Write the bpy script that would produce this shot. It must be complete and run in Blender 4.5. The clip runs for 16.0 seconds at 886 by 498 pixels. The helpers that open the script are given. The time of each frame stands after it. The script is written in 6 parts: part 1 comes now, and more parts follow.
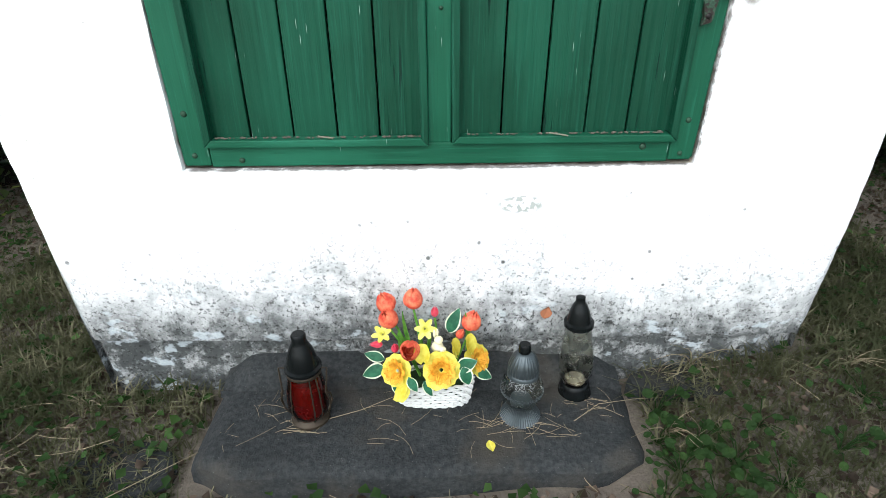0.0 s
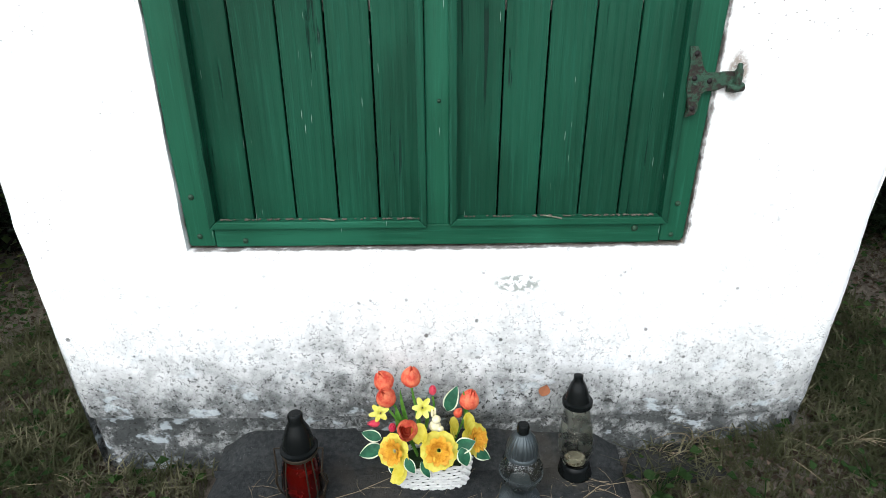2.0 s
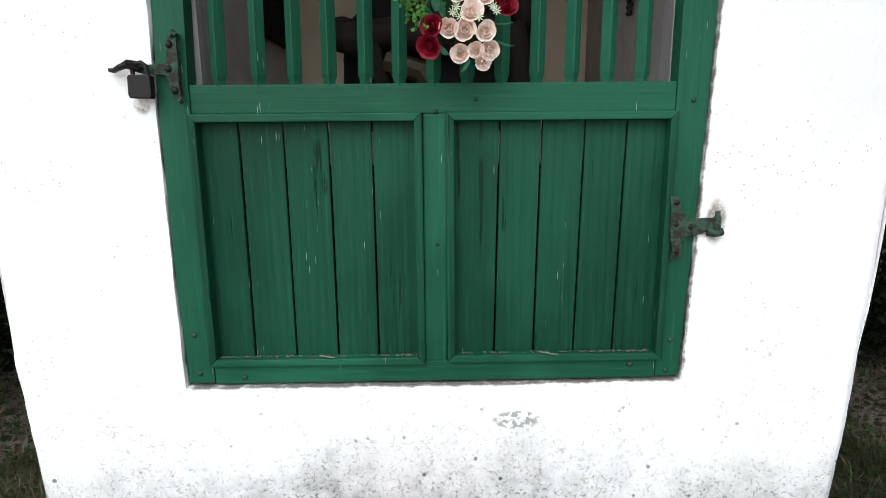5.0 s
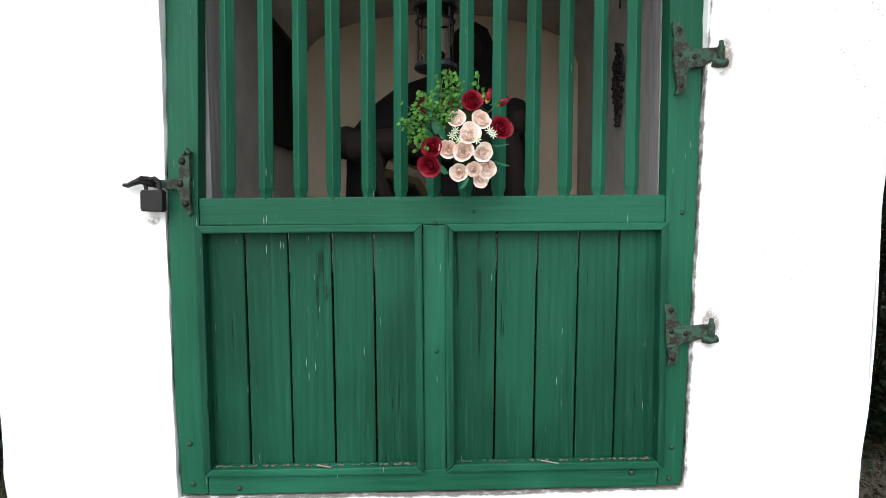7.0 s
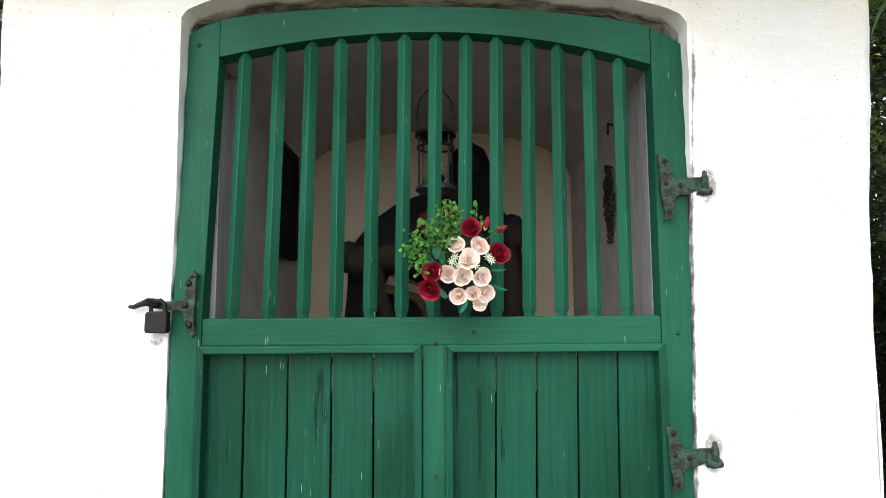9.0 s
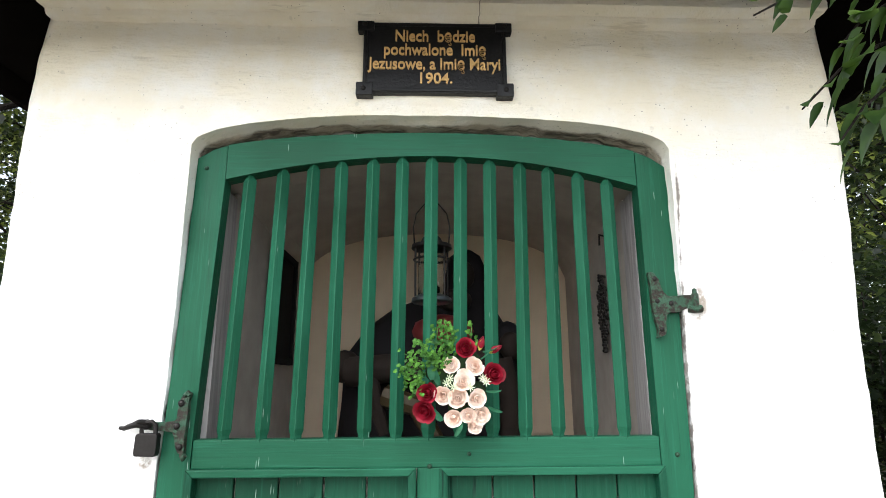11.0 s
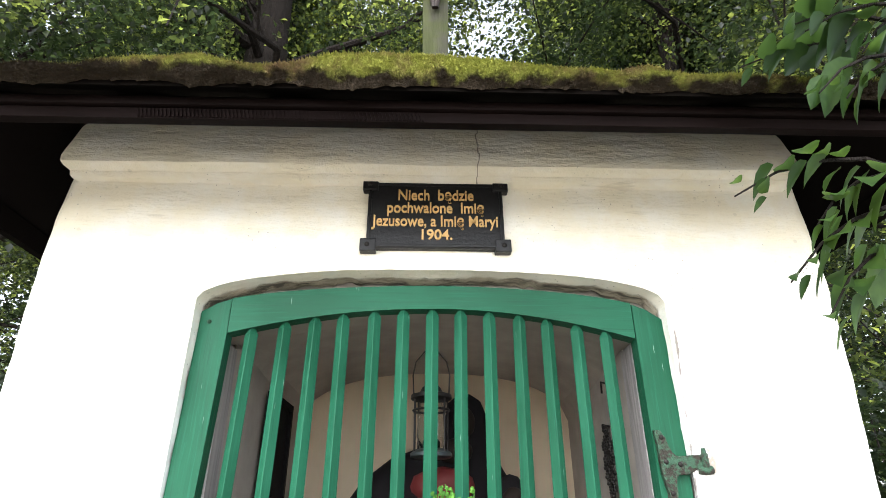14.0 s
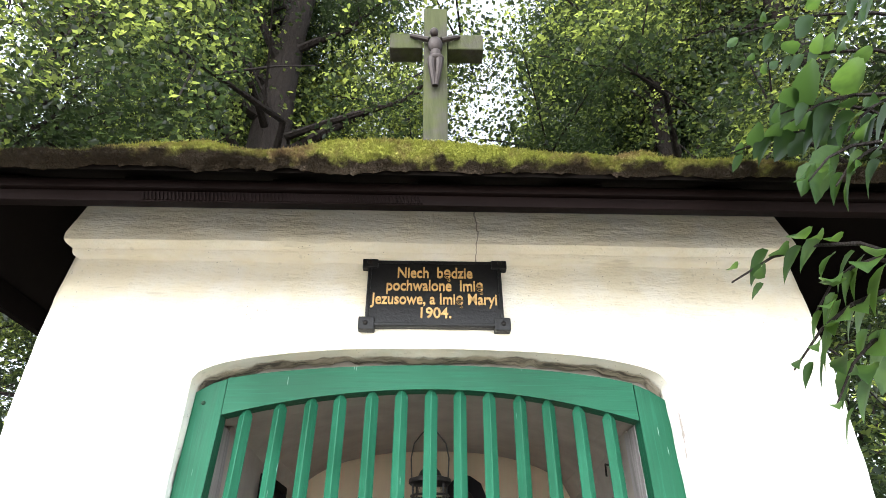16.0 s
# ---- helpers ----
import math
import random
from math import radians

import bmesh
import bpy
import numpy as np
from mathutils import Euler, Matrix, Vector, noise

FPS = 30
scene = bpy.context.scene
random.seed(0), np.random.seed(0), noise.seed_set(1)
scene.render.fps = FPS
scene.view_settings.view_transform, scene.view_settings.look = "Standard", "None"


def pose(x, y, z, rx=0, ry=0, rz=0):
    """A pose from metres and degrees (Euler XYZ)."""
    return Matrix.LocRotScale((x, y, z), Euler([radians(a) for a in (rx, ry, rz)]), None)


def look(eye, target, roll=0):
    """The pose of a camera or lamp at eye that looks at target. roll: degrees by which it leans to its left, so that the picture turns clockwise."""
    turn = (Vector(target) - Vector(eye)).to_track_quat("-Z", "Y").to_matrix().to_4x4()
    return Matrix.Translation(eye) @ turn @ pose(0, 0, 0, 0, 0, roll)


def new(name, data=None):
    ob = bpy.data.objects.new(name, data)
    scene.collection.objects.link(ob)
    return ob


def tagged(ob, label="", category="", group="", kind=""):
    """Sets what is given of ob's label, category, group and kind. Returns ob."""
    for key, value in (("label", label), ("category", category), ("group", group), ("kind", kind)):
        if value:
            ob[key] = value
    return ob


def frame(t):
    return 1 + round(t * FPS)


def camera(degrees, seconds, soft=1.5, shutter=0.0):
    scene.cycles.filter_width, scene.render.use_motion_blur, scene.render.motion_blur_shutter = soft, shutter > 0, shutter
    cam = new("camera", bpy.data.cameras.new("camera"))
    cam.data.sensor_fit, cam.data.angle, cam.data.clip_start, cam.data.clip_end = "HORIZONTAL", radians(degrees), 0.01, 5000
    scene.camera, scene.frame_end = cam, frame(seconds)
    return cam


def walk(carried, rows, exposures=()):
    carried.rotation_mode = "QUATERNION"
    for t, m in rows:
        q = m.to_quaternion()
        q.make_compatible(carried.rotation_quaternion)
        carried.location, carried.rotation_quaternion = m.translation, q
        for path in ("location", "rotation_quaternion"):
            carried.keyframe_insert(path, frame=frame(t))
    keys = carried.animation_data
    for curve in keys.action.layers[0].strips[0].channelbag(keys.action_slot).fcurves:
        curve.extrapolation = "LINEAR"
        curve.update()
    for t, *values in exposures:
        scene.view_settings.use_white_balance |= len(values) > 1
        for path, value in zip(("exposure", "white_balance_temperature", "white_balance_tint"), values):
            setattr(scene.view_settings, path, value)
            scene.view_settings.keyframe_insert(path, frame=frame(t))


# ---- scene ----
cam = camera(77.3, 16.0, soft=0.8)
PATH = [
    (0, (0.008, -1.086, 1.222), (0.013, 0.683, 0.288), -0.6),
    (0.5, (0.008, -1.084, 1.236), (0.016, 0.704, 0.341), -0.5),
    (1, (0.009, -1.086, 1.247), (0.018, 0.725, 0.398), -0.5),
    (1.5, (0.013, -1.088, 1.257), (0.02, 0.748, 0.464), -0.6),
    (2, (0.013, -1.088, 1.269), (0.02, 0.77, 0.529), -0.5),
    (2.5, (0.013, -1.087, 1.283), (0.023, 0.791, 0.594), -0.5),
    (3, (0.017, -1.091, 1.293), (0.026, 0.809, 0.666), -0.5),
    (3.5, (0.016, -1.091, 1.309), (0.03, 0.825, 0.735), -0.5),
    (4, (0.013, -1.094, 1.319), (0.033, 0.839, 0.806), -0.5),
    (6.5, (0.005, -1.109, 1.406), (0.04, 0.881, 1.208), -0.4),
    (7, (0.003, -1.114, 1.425), (0.045, 0.881, 1.29), -0.4),
    (7.5, (0.008, -1.123, 1.446), (0.045, 0.875, 1.383), -0.3),
    (8, (0.002, -1.13, 1.464), (0.048, 0.869, 1.48), -0.4),
    (8.5, (-0.004, -1.136, 1.477), (0.049, 0.86, 1.579), -0.4),
    (9, (-0.003, -1.138, 1.493), (0.052, 0.853, 1.672), -0.3),
    (9.5, (0.001, -1.138, 1.507), (0.057, 0.844, 1.764), -0.3),
    (10, (0.006, -1.147, 1.529), (0.062, 0.826, 1.852), -0.3),
    (12.5, (-0.003, -1.192, 1.616), (0.066, 0.692, 2.283), -0.3),
    (13, (-0.002, -1.197, 1.627), (0.067, 0.662, 2.36), -0.4),
    (13.5, (-0.006, -1.202, 1.635), (0.065, 0.631, 2.432), -0.4),
    (14, (-0.007, -1.208, 1.645), (0.064, 0.6, 2.496), -0.4),
    (14.5, (-0.008, -1.217, 1.655), (0.062, 0.566, 2.56), -0.4),
    (15, (-0.008, -1.222, 1.661), (0.063, 0.532, 2.62), -0.4),
    (15.5, (-0.007, -1.227, 1.673), (0.064, 0.502, 2.675), -0.4),
    (16, (-0.005, -1.228, 1.677), (0.063, 0.474, 2.725), -0.4),
]
walk(cam, [(t, look(eye, target, roll)) for t, eye, target, roll in PATH],
     [(0.0, 1.25, 6000, 6), (2.0, 0.92, 6050, 7), (4.0, 0.55, 6150, 9), (6.5, 1.1, 6100, 8), (9.0, 1.25, 6150, 8), (12.5, 1.9, 6300, 9), (14.5, 2.4, 6300, 9), (16.0, 2.6, 6250, 9)])

# ---- light ----
world = bpy.data.worlds.new("sky")
scene.world = world
world.use_nodes = True
wn = world.node_tree.nodes
sky = wn.new("ShaderNodeTexSky")
sky.sky_type = "NISHITA"
sky.sun_disc = False
sky.sun_elevation, sky.sun_rotation = radians(48), radians(205)
sky.air_density, sky.dust_density = 1.0, 3.0
pale = wn.new("ShaderNodeHueSaturation")
pale.inputs["Saturation"].default_value = 0.35
world.node_tree.links.new(sky.outputs[0], pale.inputs["Color"])
world.node_tree.links.new(pale.outputs[0], wn["Background"].inputs[0])
wn["Background"].inputs[1].default_value = 0.15
sun = new("sun", bpy.data.lights.new("sun", "SUN"))
sun.data.energy, sun.data.angle, sun.data.color = 0.95, radians(110), (1.0, 0.97, 0.92)
sun.matrix_world = look((-0.28 * 6, -0.95 * 6, 0.33 * 6), (0, 0, 0))


# ---- materials ----
class Mat:
    """A small builder of procedural materials in object space."""

    def __init__(self, name, rough=0.6, metal=0.0):
        self.m = bpy.data.materials.new(name)
        self.m.use_nodes = True
        self.n, self.l = self.m.node_tree.nodes, self.m.node_tree.links
        self.b = self.n["Principled BSDF"]
        self.b.inputs["Roughness"].default_value = rough
        self.b.inputs["Metallic"].default_value = metal
        self.b.inputs["Specular IOR Level"].default_value = 0.15 if rough > 0.6 else 0.3
        self.co = self.n.new("ShaderNodeTexCoord").outputs["Object"]

    def put(self, value, socket):
        if isinstance(value, bpy.types.NodeSocket):
            self.l.new(value, socket)
        elif isinstance(value, (tuple, list)):
            socket.default_value = (*value, 1.0)[: len(socket.default_value)]
        else:
            socket.default_value = value

    def scaled(self, sx, sy, sz, off=(0, 0, 0)):
        n = self.n.new("ShaderNodeMapping")
        n.inputs["Scale"].default_value = (sx, sy, sz)
        n.inputs["Location"].default_value = off
        self.l.new(self.co, n.inputs[0])
        return n.outputs[0]

    def noise(self, scale, detail=4.0, rough=0.55, vec=None, distort=0.0):
        n = self.n.new("ShaderNodeTexNoise")
        self.l.new(vec or self.co, n.inputs["Vector"])
        n.inputs["Scale"].default_value, n.inputs["Detail"].default_value = scale, detail
        n.inputs["Roughness"].default_value, n.inputs["Distortion"].default_value = rough, distort
        return n.outputs["Fac"]

    def voronoi(self, scale, feature="F1", vec=None):
        n = self.n.new("ShaderNodeTexVoronoi")
        n.feature = feature
        self.l.new(vec or self.co, n.inputs["Vector"])
        n.inputs["Scale"].default_value = scale
        return n.outputs["Distance"]

    def wave(self, scale, distort, vec=None, detail=3.0):
        n = self.n.new("ShaderNodeTexWave")
        self.l.new(vec or self.co, n.inputs["Vector"])
        n.inputs["Scale"].default_value, n.inputs["Distortion"].default_value = scale, distort
        n.inputs["Detail"].default_value = detail
        return n.outputs["Fac"]

    def step(self, fac, lo, hi, a=0.0, b=1.0):
        n = self.n.new("ShaderNodeMapRange")
        n.interpolation_type = "SMOOTHSTEP"
        self.put(fac, n.inputs[0])
        for i, v in enumerate((lo, hi, a, b)):
            self.put(v, n.inputs[i + 1])
        return n.outputs[0]

    def math(self, op, a, b=0.0):
        n = self.n.new("ShaderNodeMath")
        n.operation = op
        self.put(a, n.inputs[0]), self.put(b, n.inputs[1])
        return n.outputs[0]

    def mix(self, fac, a, b):
        n = self.n.new("ShaderNodeMix")
        n.data_type = "RGBA"
        self.put(fac, n.inputs[0]), self.put(a, n.inputs[6]), self.put(b, n.inputs[7])
        return n.outputs[2]

    def xyz(self):
        n = self.n.new("ShaderNodeSeparateXYZ")
        self.l.new(self.co, n.inputs[0])
        return n.outputs

    def island(self):
        return self.n.new("ShaderNodeNewGeometry").outputs["Random Per Island"]

    def chance(self):
        return self.n.new("ShaderNodeObjectInfo").outputs["Random"]

    def bump(self, height, strength=0.3, distance=0.01):
        n = self.n.new("ShaderNodeBump")
        self.put(height, n.inputs["Height"])
        n.inputs["Strength"].default_value, n.inputs["Distance"].default_value = strength, distance
        self.l.new(n.outputs[0], self.b.inputs["Normal"])
        return self

    def colour(self, c):
        self.put(c, self.b.inputs["Base Color"])
        return self

    def rough(self, r):
        self.put(r, self.b.inputs["Roughness"])
        return self


def simple(name, c, rough=0.6, metal=0.0, vary=0.25, scale=40.0, bump=0.15):
    """A surface with mottling at two scales and fine relief."""
    k = Mat(name, rough, metal)
    n1, n2 = k.noise(scale), k.noise(scale * 0.17, 3)
    dark = tuple(v * (1 - vary) for v in c)
    light = tuple(min(1, v * (1 + vary)) for v in c)
    k.colour(k.mix(k.math("ADD", k.math("MULTIPLY", n1, 0.5), k.math("MULTIPLY", n2, 0.5)), dark, light))
    k.bump(n1, bump, 0.002)
    return k.m


def plaster_material():
    k = Mat("limewashed_plaster", 0.9)
    x, y, z = k.xyz()
    big, mid, fine = k.noise(2.3, 5), k.noise(9, 6, 0.62), k.noise(60, 5, 0.7)
    base = k.mix(k.step(big, 0.35, 0.7), (0.80, 0.80, 0.78), (0.86, 0.86, 0.85))
    # warmer towards the top: yellowed wash, with eave shade put into the colour
    warm = k.math("MULTIPLY", k.step(k.math("ADD", z, k.math("MULTIPLY", big, 0.5)), 2.0, 2.55), k.step(mid, 0.3, 0.65, 0.45, 1.0))
    base = k.mix(warm, base, (0.76, 0.70, 0.56))
    # damp grey-green stain with a ragged top edge
    edge = k.math("ADD", z, k.math("MULTIPLY", k.math("SUBTRACT", k.noise(3.1, 6, 0.6), 0.5), -0.50))
    xs = k.math("MULTIPLY", k.math("ABSOLUTE", k.math("ADD", x, -0.10)), 0.04)
    edge = k.math("ADD", edge, xs)
    damp = k.step(edge, 0.46, 0.74, 1.0, 0.0)
    flake = k.step(k.noise(17, 10, 0.72), 0.38, 0.62)
    grime = k.mix(k.step(k.noise(38, 10, 0.75), 0.36, 0.62), (0.032, 0.036, 0.035), (0.27, 0.28, 0.275))
    base = k.mix(k.math("MULTIPLY", damp, k.math("ADD", k.math("MULTIPLY", flake, 0.55), 0.42)), base, grime)
    low = k.step(k.math("ADD", z, k.math("MULTIPLY", k.math("SUBTRACT", k.noise(6, 6, 0.65), 0.5), 0.34)), 0.38, 0.56, 1.0, 0.0)
    base = k.mix(k.math("MULTIPLY", low, k.step(k.noise(24, 10, 0.76), 0.40, 0.54, 0.42, 0.95)), base, (0.040, 0.043, 0.042))
    pits = k.math("MULTIPLY", k.step(k.noise(110, 6, 0.7), 0.555, 0.60), k.step(edge, 0.45, 0.78, 1.0, 0.0))
    base = k.mix(k.math("MULTIPLY", pits, 0.9), base, (0.022, 0.022, 0.020))
    hair = k.step(k.math("ABSOLUTE", k.math("SUBTRACT", k.noise(5.5, 5, 0.6, k.scaled(1, 1, 1, (9, 4, 2))), 0.5)), 0.0, 0.0035, 1.0, 0.0)
    base = k.mix(k.math("MULTIPLY", hair, k.step(edge, 0.6, 1.0, 0.55, 0.0)), base, (0.10, 0.095, 0.085))
    # bluish flakes of older wash low down
    blue = k.math("MULTIPLY", k.step(k.noise(11, 5, 0.6, k.scaled(1, 1, 1.6, (3, 1, 7))), 0.57, 0.64), k.step(z, 0.42, 0.72, 1.0, 0.0))
    base = k.mix(k.math("MULTIPLY", blue, 0.45), base, (0.60, 0.66, 0.69))
    # black lichen dots
    dots = k.step(k.math("ADD", k.voronoi(26, "F1"), k.math("MULTIPLY", k.noise(60, 3), 0.25)), 0.20, 0.27, 1.0, 0.0)
    where = k.math("MULTIPLY", k.step(mid, 0.44, 0.58), k.step(edge, 0.52, 1.0, 1.0, 0.15))
    base = k.mix(k.math("MULTIPLY", k.math("MULTIPLY", dots, where), 0.9), base, (0.035, 0.035, 0.03))
    speck = k.math("MULTIPLY", k.step(k.voronoi(75, "F1"), 0.08, 0.13, 1.0, 0.0), k.step(k.noise(5, 4, 0.6, k.scaled(1, 1, 1, (5, 2, 1))), 0.48, 0.62))
    base = k.mix(k.math("MULTIPLY", speck, 0.75), base, (0.12, 0.11, 0.10))
    # a scraped patch under the door
    px = k.math("DIVIDE", k.math("ADD", x, -0.178), 0.055)
    pz = k.math("DIVIDE", k.math("ADD", z, -0.755), 0.022)
    rad = k.math("ADD", k.math("MULTIPLY", px, px), k.math("MULTIPLY", pz, pz))
    patch = k.math("MULTIPLY", k.step(rad, 0.55, 1.1, 1.0, 0.0), k.step(k.noise(70, 3), 0.46, 0.54))
    base = k.mix(k.math("MULTIPLY", patch, 0.8), base, (0.24, 0.26, 0.23))
    for sx, sz, rx, rz in ((0.585, 1.728, 0.022, 0.040), (0.576, 1.180, 0.020, 0.045), (-0.548, 1.416, 0.015, 0.016)):
        qx = k.math("DIVIDE", k.math("ADD", x, -sx), rx)
        qz = k.math("DIVIDE", k.math("ADD", z, -sz), rz)
        q = k.math("ADD", k.math("ADD", k.math("MULTIPLY", qx, qx), k.math("MULTIPLY", qz, qz)), k.math("MULTIPLY", k.math("SUBTRACT", mid, 0.5), 3.0))
        chip = k.math("MULTIPLY", k.step(q, 0.4, 1.5, 1.0, 0.0), k.step(k.noise(45, 5, 0.7), 0.40, 0.58, 0.25, 0.9))
        base = k.mix(chip, base, (0.26, 0.21, 0.17))
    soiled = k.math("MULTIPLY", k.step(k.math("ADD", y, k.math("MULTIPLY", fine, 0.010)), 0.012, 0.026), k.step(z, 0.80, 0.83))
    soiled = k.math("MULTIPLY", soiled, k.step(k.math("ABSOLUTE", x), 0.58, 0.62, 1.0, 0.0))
    # dirt plus painted gap shadow under the door; brown dirt down its hinge side
    ragged = k.math("MULTIPLY", k.math("SUBTRACT", k.noise(28, 6, 0.7), 0.42), 0.018)
    under = k.step(k.math("ADD", k.math("ABSOLUTE", k.math("ADD", z, -0.838)), ragged), 0.001, 0.006, 1.0, 0.0)
    under = k.math("MULTIPLY", under, k.step(k.math("ABSOLUTE", k.math("ADD", x, -0.006)), 0.508, 0.520, 1.0, 0.0))
    jamb_x = k.math("ADD", x, k.math("MULTIPLY", k.math("ADD", z, -0.84), -0.022))
    beside = k.step(k.math("ADD", k.math("ABSOLUTE", k.math("ADD", jamb_x, -0.532)), ragged), 0.0005, 0.006, 1.0, 0.0)
    beside = k.math("MULTIPLY", beside, k.math("MULTIPLY", k.step(z, 0.83, 0.86), k.step(z, 2.0, 2.06, 1.0, 0.0)))
    base = k.mix(k.math("MULTIPLY", k.math("MAXIMUM", under, beside), 0.85), base, (0.10, 0.082, 0.068))
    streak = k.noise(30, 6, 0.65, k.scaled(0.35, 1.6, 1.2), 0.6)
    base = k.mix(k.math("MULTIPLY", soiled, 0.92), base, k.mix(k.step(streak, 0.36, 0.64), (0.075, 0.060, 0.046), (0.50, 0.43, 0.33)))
    # a hairline crack through the cornice and brush marks left in the wash
    wander = k.math("MULTIPLY", k.math("SUBTRACT", k.noise(9, 4, 0.6), 0.5), 0.05)
    fissure = k.step(k.math("ABSOLUTE", k.math("ADD", k.math("ADD", x, -0.126), wander)), 0.0004, 0.0020, 1.0, 0.0)
    base = k.mix(k.math("MULTIPLY", k.math("MULTIPLY", fissure, k.step(z, 2.355, 2.37)), 0.75), base, (0.10, 0.085, 0.065))
    strokes = k.step(k.noise(34, 5, 0.62, k.scaled(0.16, 1, 1.5)), 0.60, 0.70)
    base = k.mix(k.math("MULTIPLY", k.math("MULTIPLY", strokes, k.step(z, 2.05, 2.45)), 0.35), base, (0.30, 0.25, 0.18))
    k.colour(base)
    trowel = k.noise(15, 5, 0.6, k.scaled(0.42, 1, 1.5))
    up = k.step(z, 1.5, 2.2, 0.10, 0.95)
    k.bump(k.math("ADD", k.math("MULTIPLY", trowel, up), k.math("MULTIPLY", fine, 0.30)), 0.7, 0.017)
    return k.m


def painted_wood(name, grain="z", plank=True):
    """Green oil paint over weathered planks, grain along one axis."""
    k = Mat(name, 0.5)
    k.b.inputs["Specular IOR Level"].default_value = 0.14
    r = k.chance()
    sc = {"z": (1, 1, 0.035), "x": (0.035, 1, 1)}[grain]
    shift = k.n.new("ShaderNodeCombineXYZ")
    k.put(k.math("MULTIPLY", r, 9.0), shift.inputs[0 if grain == "z" else 2])
    mp = k.n.new("ShaderNodeVectorMath")
    k.l.new(k.scaled(*sc), mp.inputs[0]), k.l.new(shift.outputs[0], mp.inputs[1])
    vec = mp.outputs[0]
    fibre = k.noise(150, 6, 0.65, vec, 0.4)
    rings = k.wave(16, 7.0, vec, 4.0)
    blot = k.noise(3.0, 3, 0.5, k.scaled(1, 1, 0.6))
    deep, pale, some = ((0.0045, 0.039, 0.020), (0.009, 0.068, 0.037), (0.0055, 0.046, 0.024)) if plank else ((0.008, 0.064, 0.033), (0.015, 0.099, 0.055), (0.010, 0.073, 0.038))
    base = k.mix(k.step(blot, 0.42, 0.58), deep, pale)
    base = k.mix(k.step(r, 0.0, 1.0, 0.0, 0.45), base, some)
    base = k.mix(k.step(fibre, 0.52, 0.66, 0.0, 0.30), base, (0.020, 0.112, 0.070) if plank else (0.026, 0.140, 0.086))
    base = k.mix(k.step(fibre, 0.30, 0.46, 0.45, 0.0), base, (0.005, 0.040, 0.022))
    crack = k.math("MULTIPLY", k.step(k.noise(75, 3, 0.5, vec), 0.64, 0.67), k.step(k.noise(7, 2), 0.46, 0.54))
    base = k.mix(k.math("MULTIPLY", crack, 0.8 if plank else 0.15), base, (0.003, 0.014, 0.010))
    drop = k.math("MULTIPLY", k.step(k.voronoi(70, "F1", k.scaled(2.0, 1, 0.16)), 0.07, 0.13, 1.0, 0.0), k.step(k.noise(9, 3, 0.5, k.scaled(1.6, 1, 0.35, (2, 0, 3))), 0.56, 0.62))
    base = k.mix(k.math("MULTIPLY", drop, 0.65), base, (0.30, 0.40, 0.35))
    k.colour(base)
    k.rough(k.step(fibre, 0.3, 0.7, 0.40, 0.62))
    h = k.math("ADD", k.math("MULTIPLY", fibre, 0.5), k.math("MULTIPLY", rings, 0.25))
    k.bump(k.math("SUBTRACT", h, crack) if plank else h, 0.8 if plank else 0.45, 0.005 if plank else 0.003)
    return k.m


PLASTER = plaster_material()
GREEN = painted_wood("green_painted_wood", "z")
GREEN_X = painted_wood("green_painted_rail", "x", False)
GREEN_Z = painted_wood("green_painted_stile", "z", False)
NICHE = simple("dirty_grey_plaster", (0.38, 0.345, 0.31), 0.9, 0, 0.50, 14, 0.7)
OCHRE = simple("dull_ochre_plaster", (0.64, 0.53, 0.39), 0.9, 0, 0.22, 9, 0.5)
JAMB = Mat("weathered_grey_wood", 0.85)
_f = JAMB.noise(60, 6, 0.65, JAMB.scaled(1, 1, 0.06), 0.8)
JAMB.colour(JAMB.mix(_f, (0.09, 0.085, 0.088), (0.60, 0.575, 0.57))).bump(_f, 0.6, 0.004)
JAMB = JAMB.m
IRON = simple("rusty_painted_iron", (0.022, 0.055, 0.032), 0.5, 0.3, 0.7, 90, 0.6)
WORN_IRON = Mat("worn_green_iron", 0.6, 0.2)
_a, _b = WORN_IRON.noise(60, 6, 0.7), WORN_IRON.noise(170, 5, 0.7)
WORN_IRON.colour(WORN_IRON.mix(WORN_IRON.step(_a, 0.42, 0.58), WORN_IRON.mix(_b, (0.010, 0.008, 0.007), (0.045, 0.033, 0.025)), WORN_IRON.mix(_b, (0.020, 0.055, 0.034), (0.050, 0.115, 0.072)))).bump(WORN_IRON.math("ADD", _a, _b), 0.9, 0.004)
WORN_IRON = WORN_IRON.m
BLACK_IRON = simple("black_iron", (0.02, 0.018, 0.017), 0.5, 0.6, 0.4, 90, 0.4)
STONE = Mat("mossy_dark_concrete", 0.9)
_a, _b = STONE.noise(7, 6, 0.6), STONE.noise(90, 5, 0.7)
_c = STONE.mix(STONE.step(_b, 0.34, 0.68), STONE.mix(_a, (0.010, 0.011, 0.012), (0.024, 0.026, 0.027)), STONE.mix(_a, (0.018, 0.020, 0.020), (0.052, 0.054, 0.053)))
_c = STONE.mix(STONE.step(STONE.noise(4, 5, 0.6, STONE.scaled(1, 1, 1, (4, 7, 1))), 0.50, 0.66, 0.0, 0.6), _c, (0.055, 0.048, 0.038))
STONE.colour(STONE.mix(STONE.step(STONE.voronoi(95), 0.05, 0.10, 0.7, 0.0), _c, (0.14, 0.14, 0.13)))
STONE = STONE.bump(STONE.math("ADD", _a, _b), 0.7, 0.007).m
SOIL = Mat("dark_leafy_soil", 1.0)
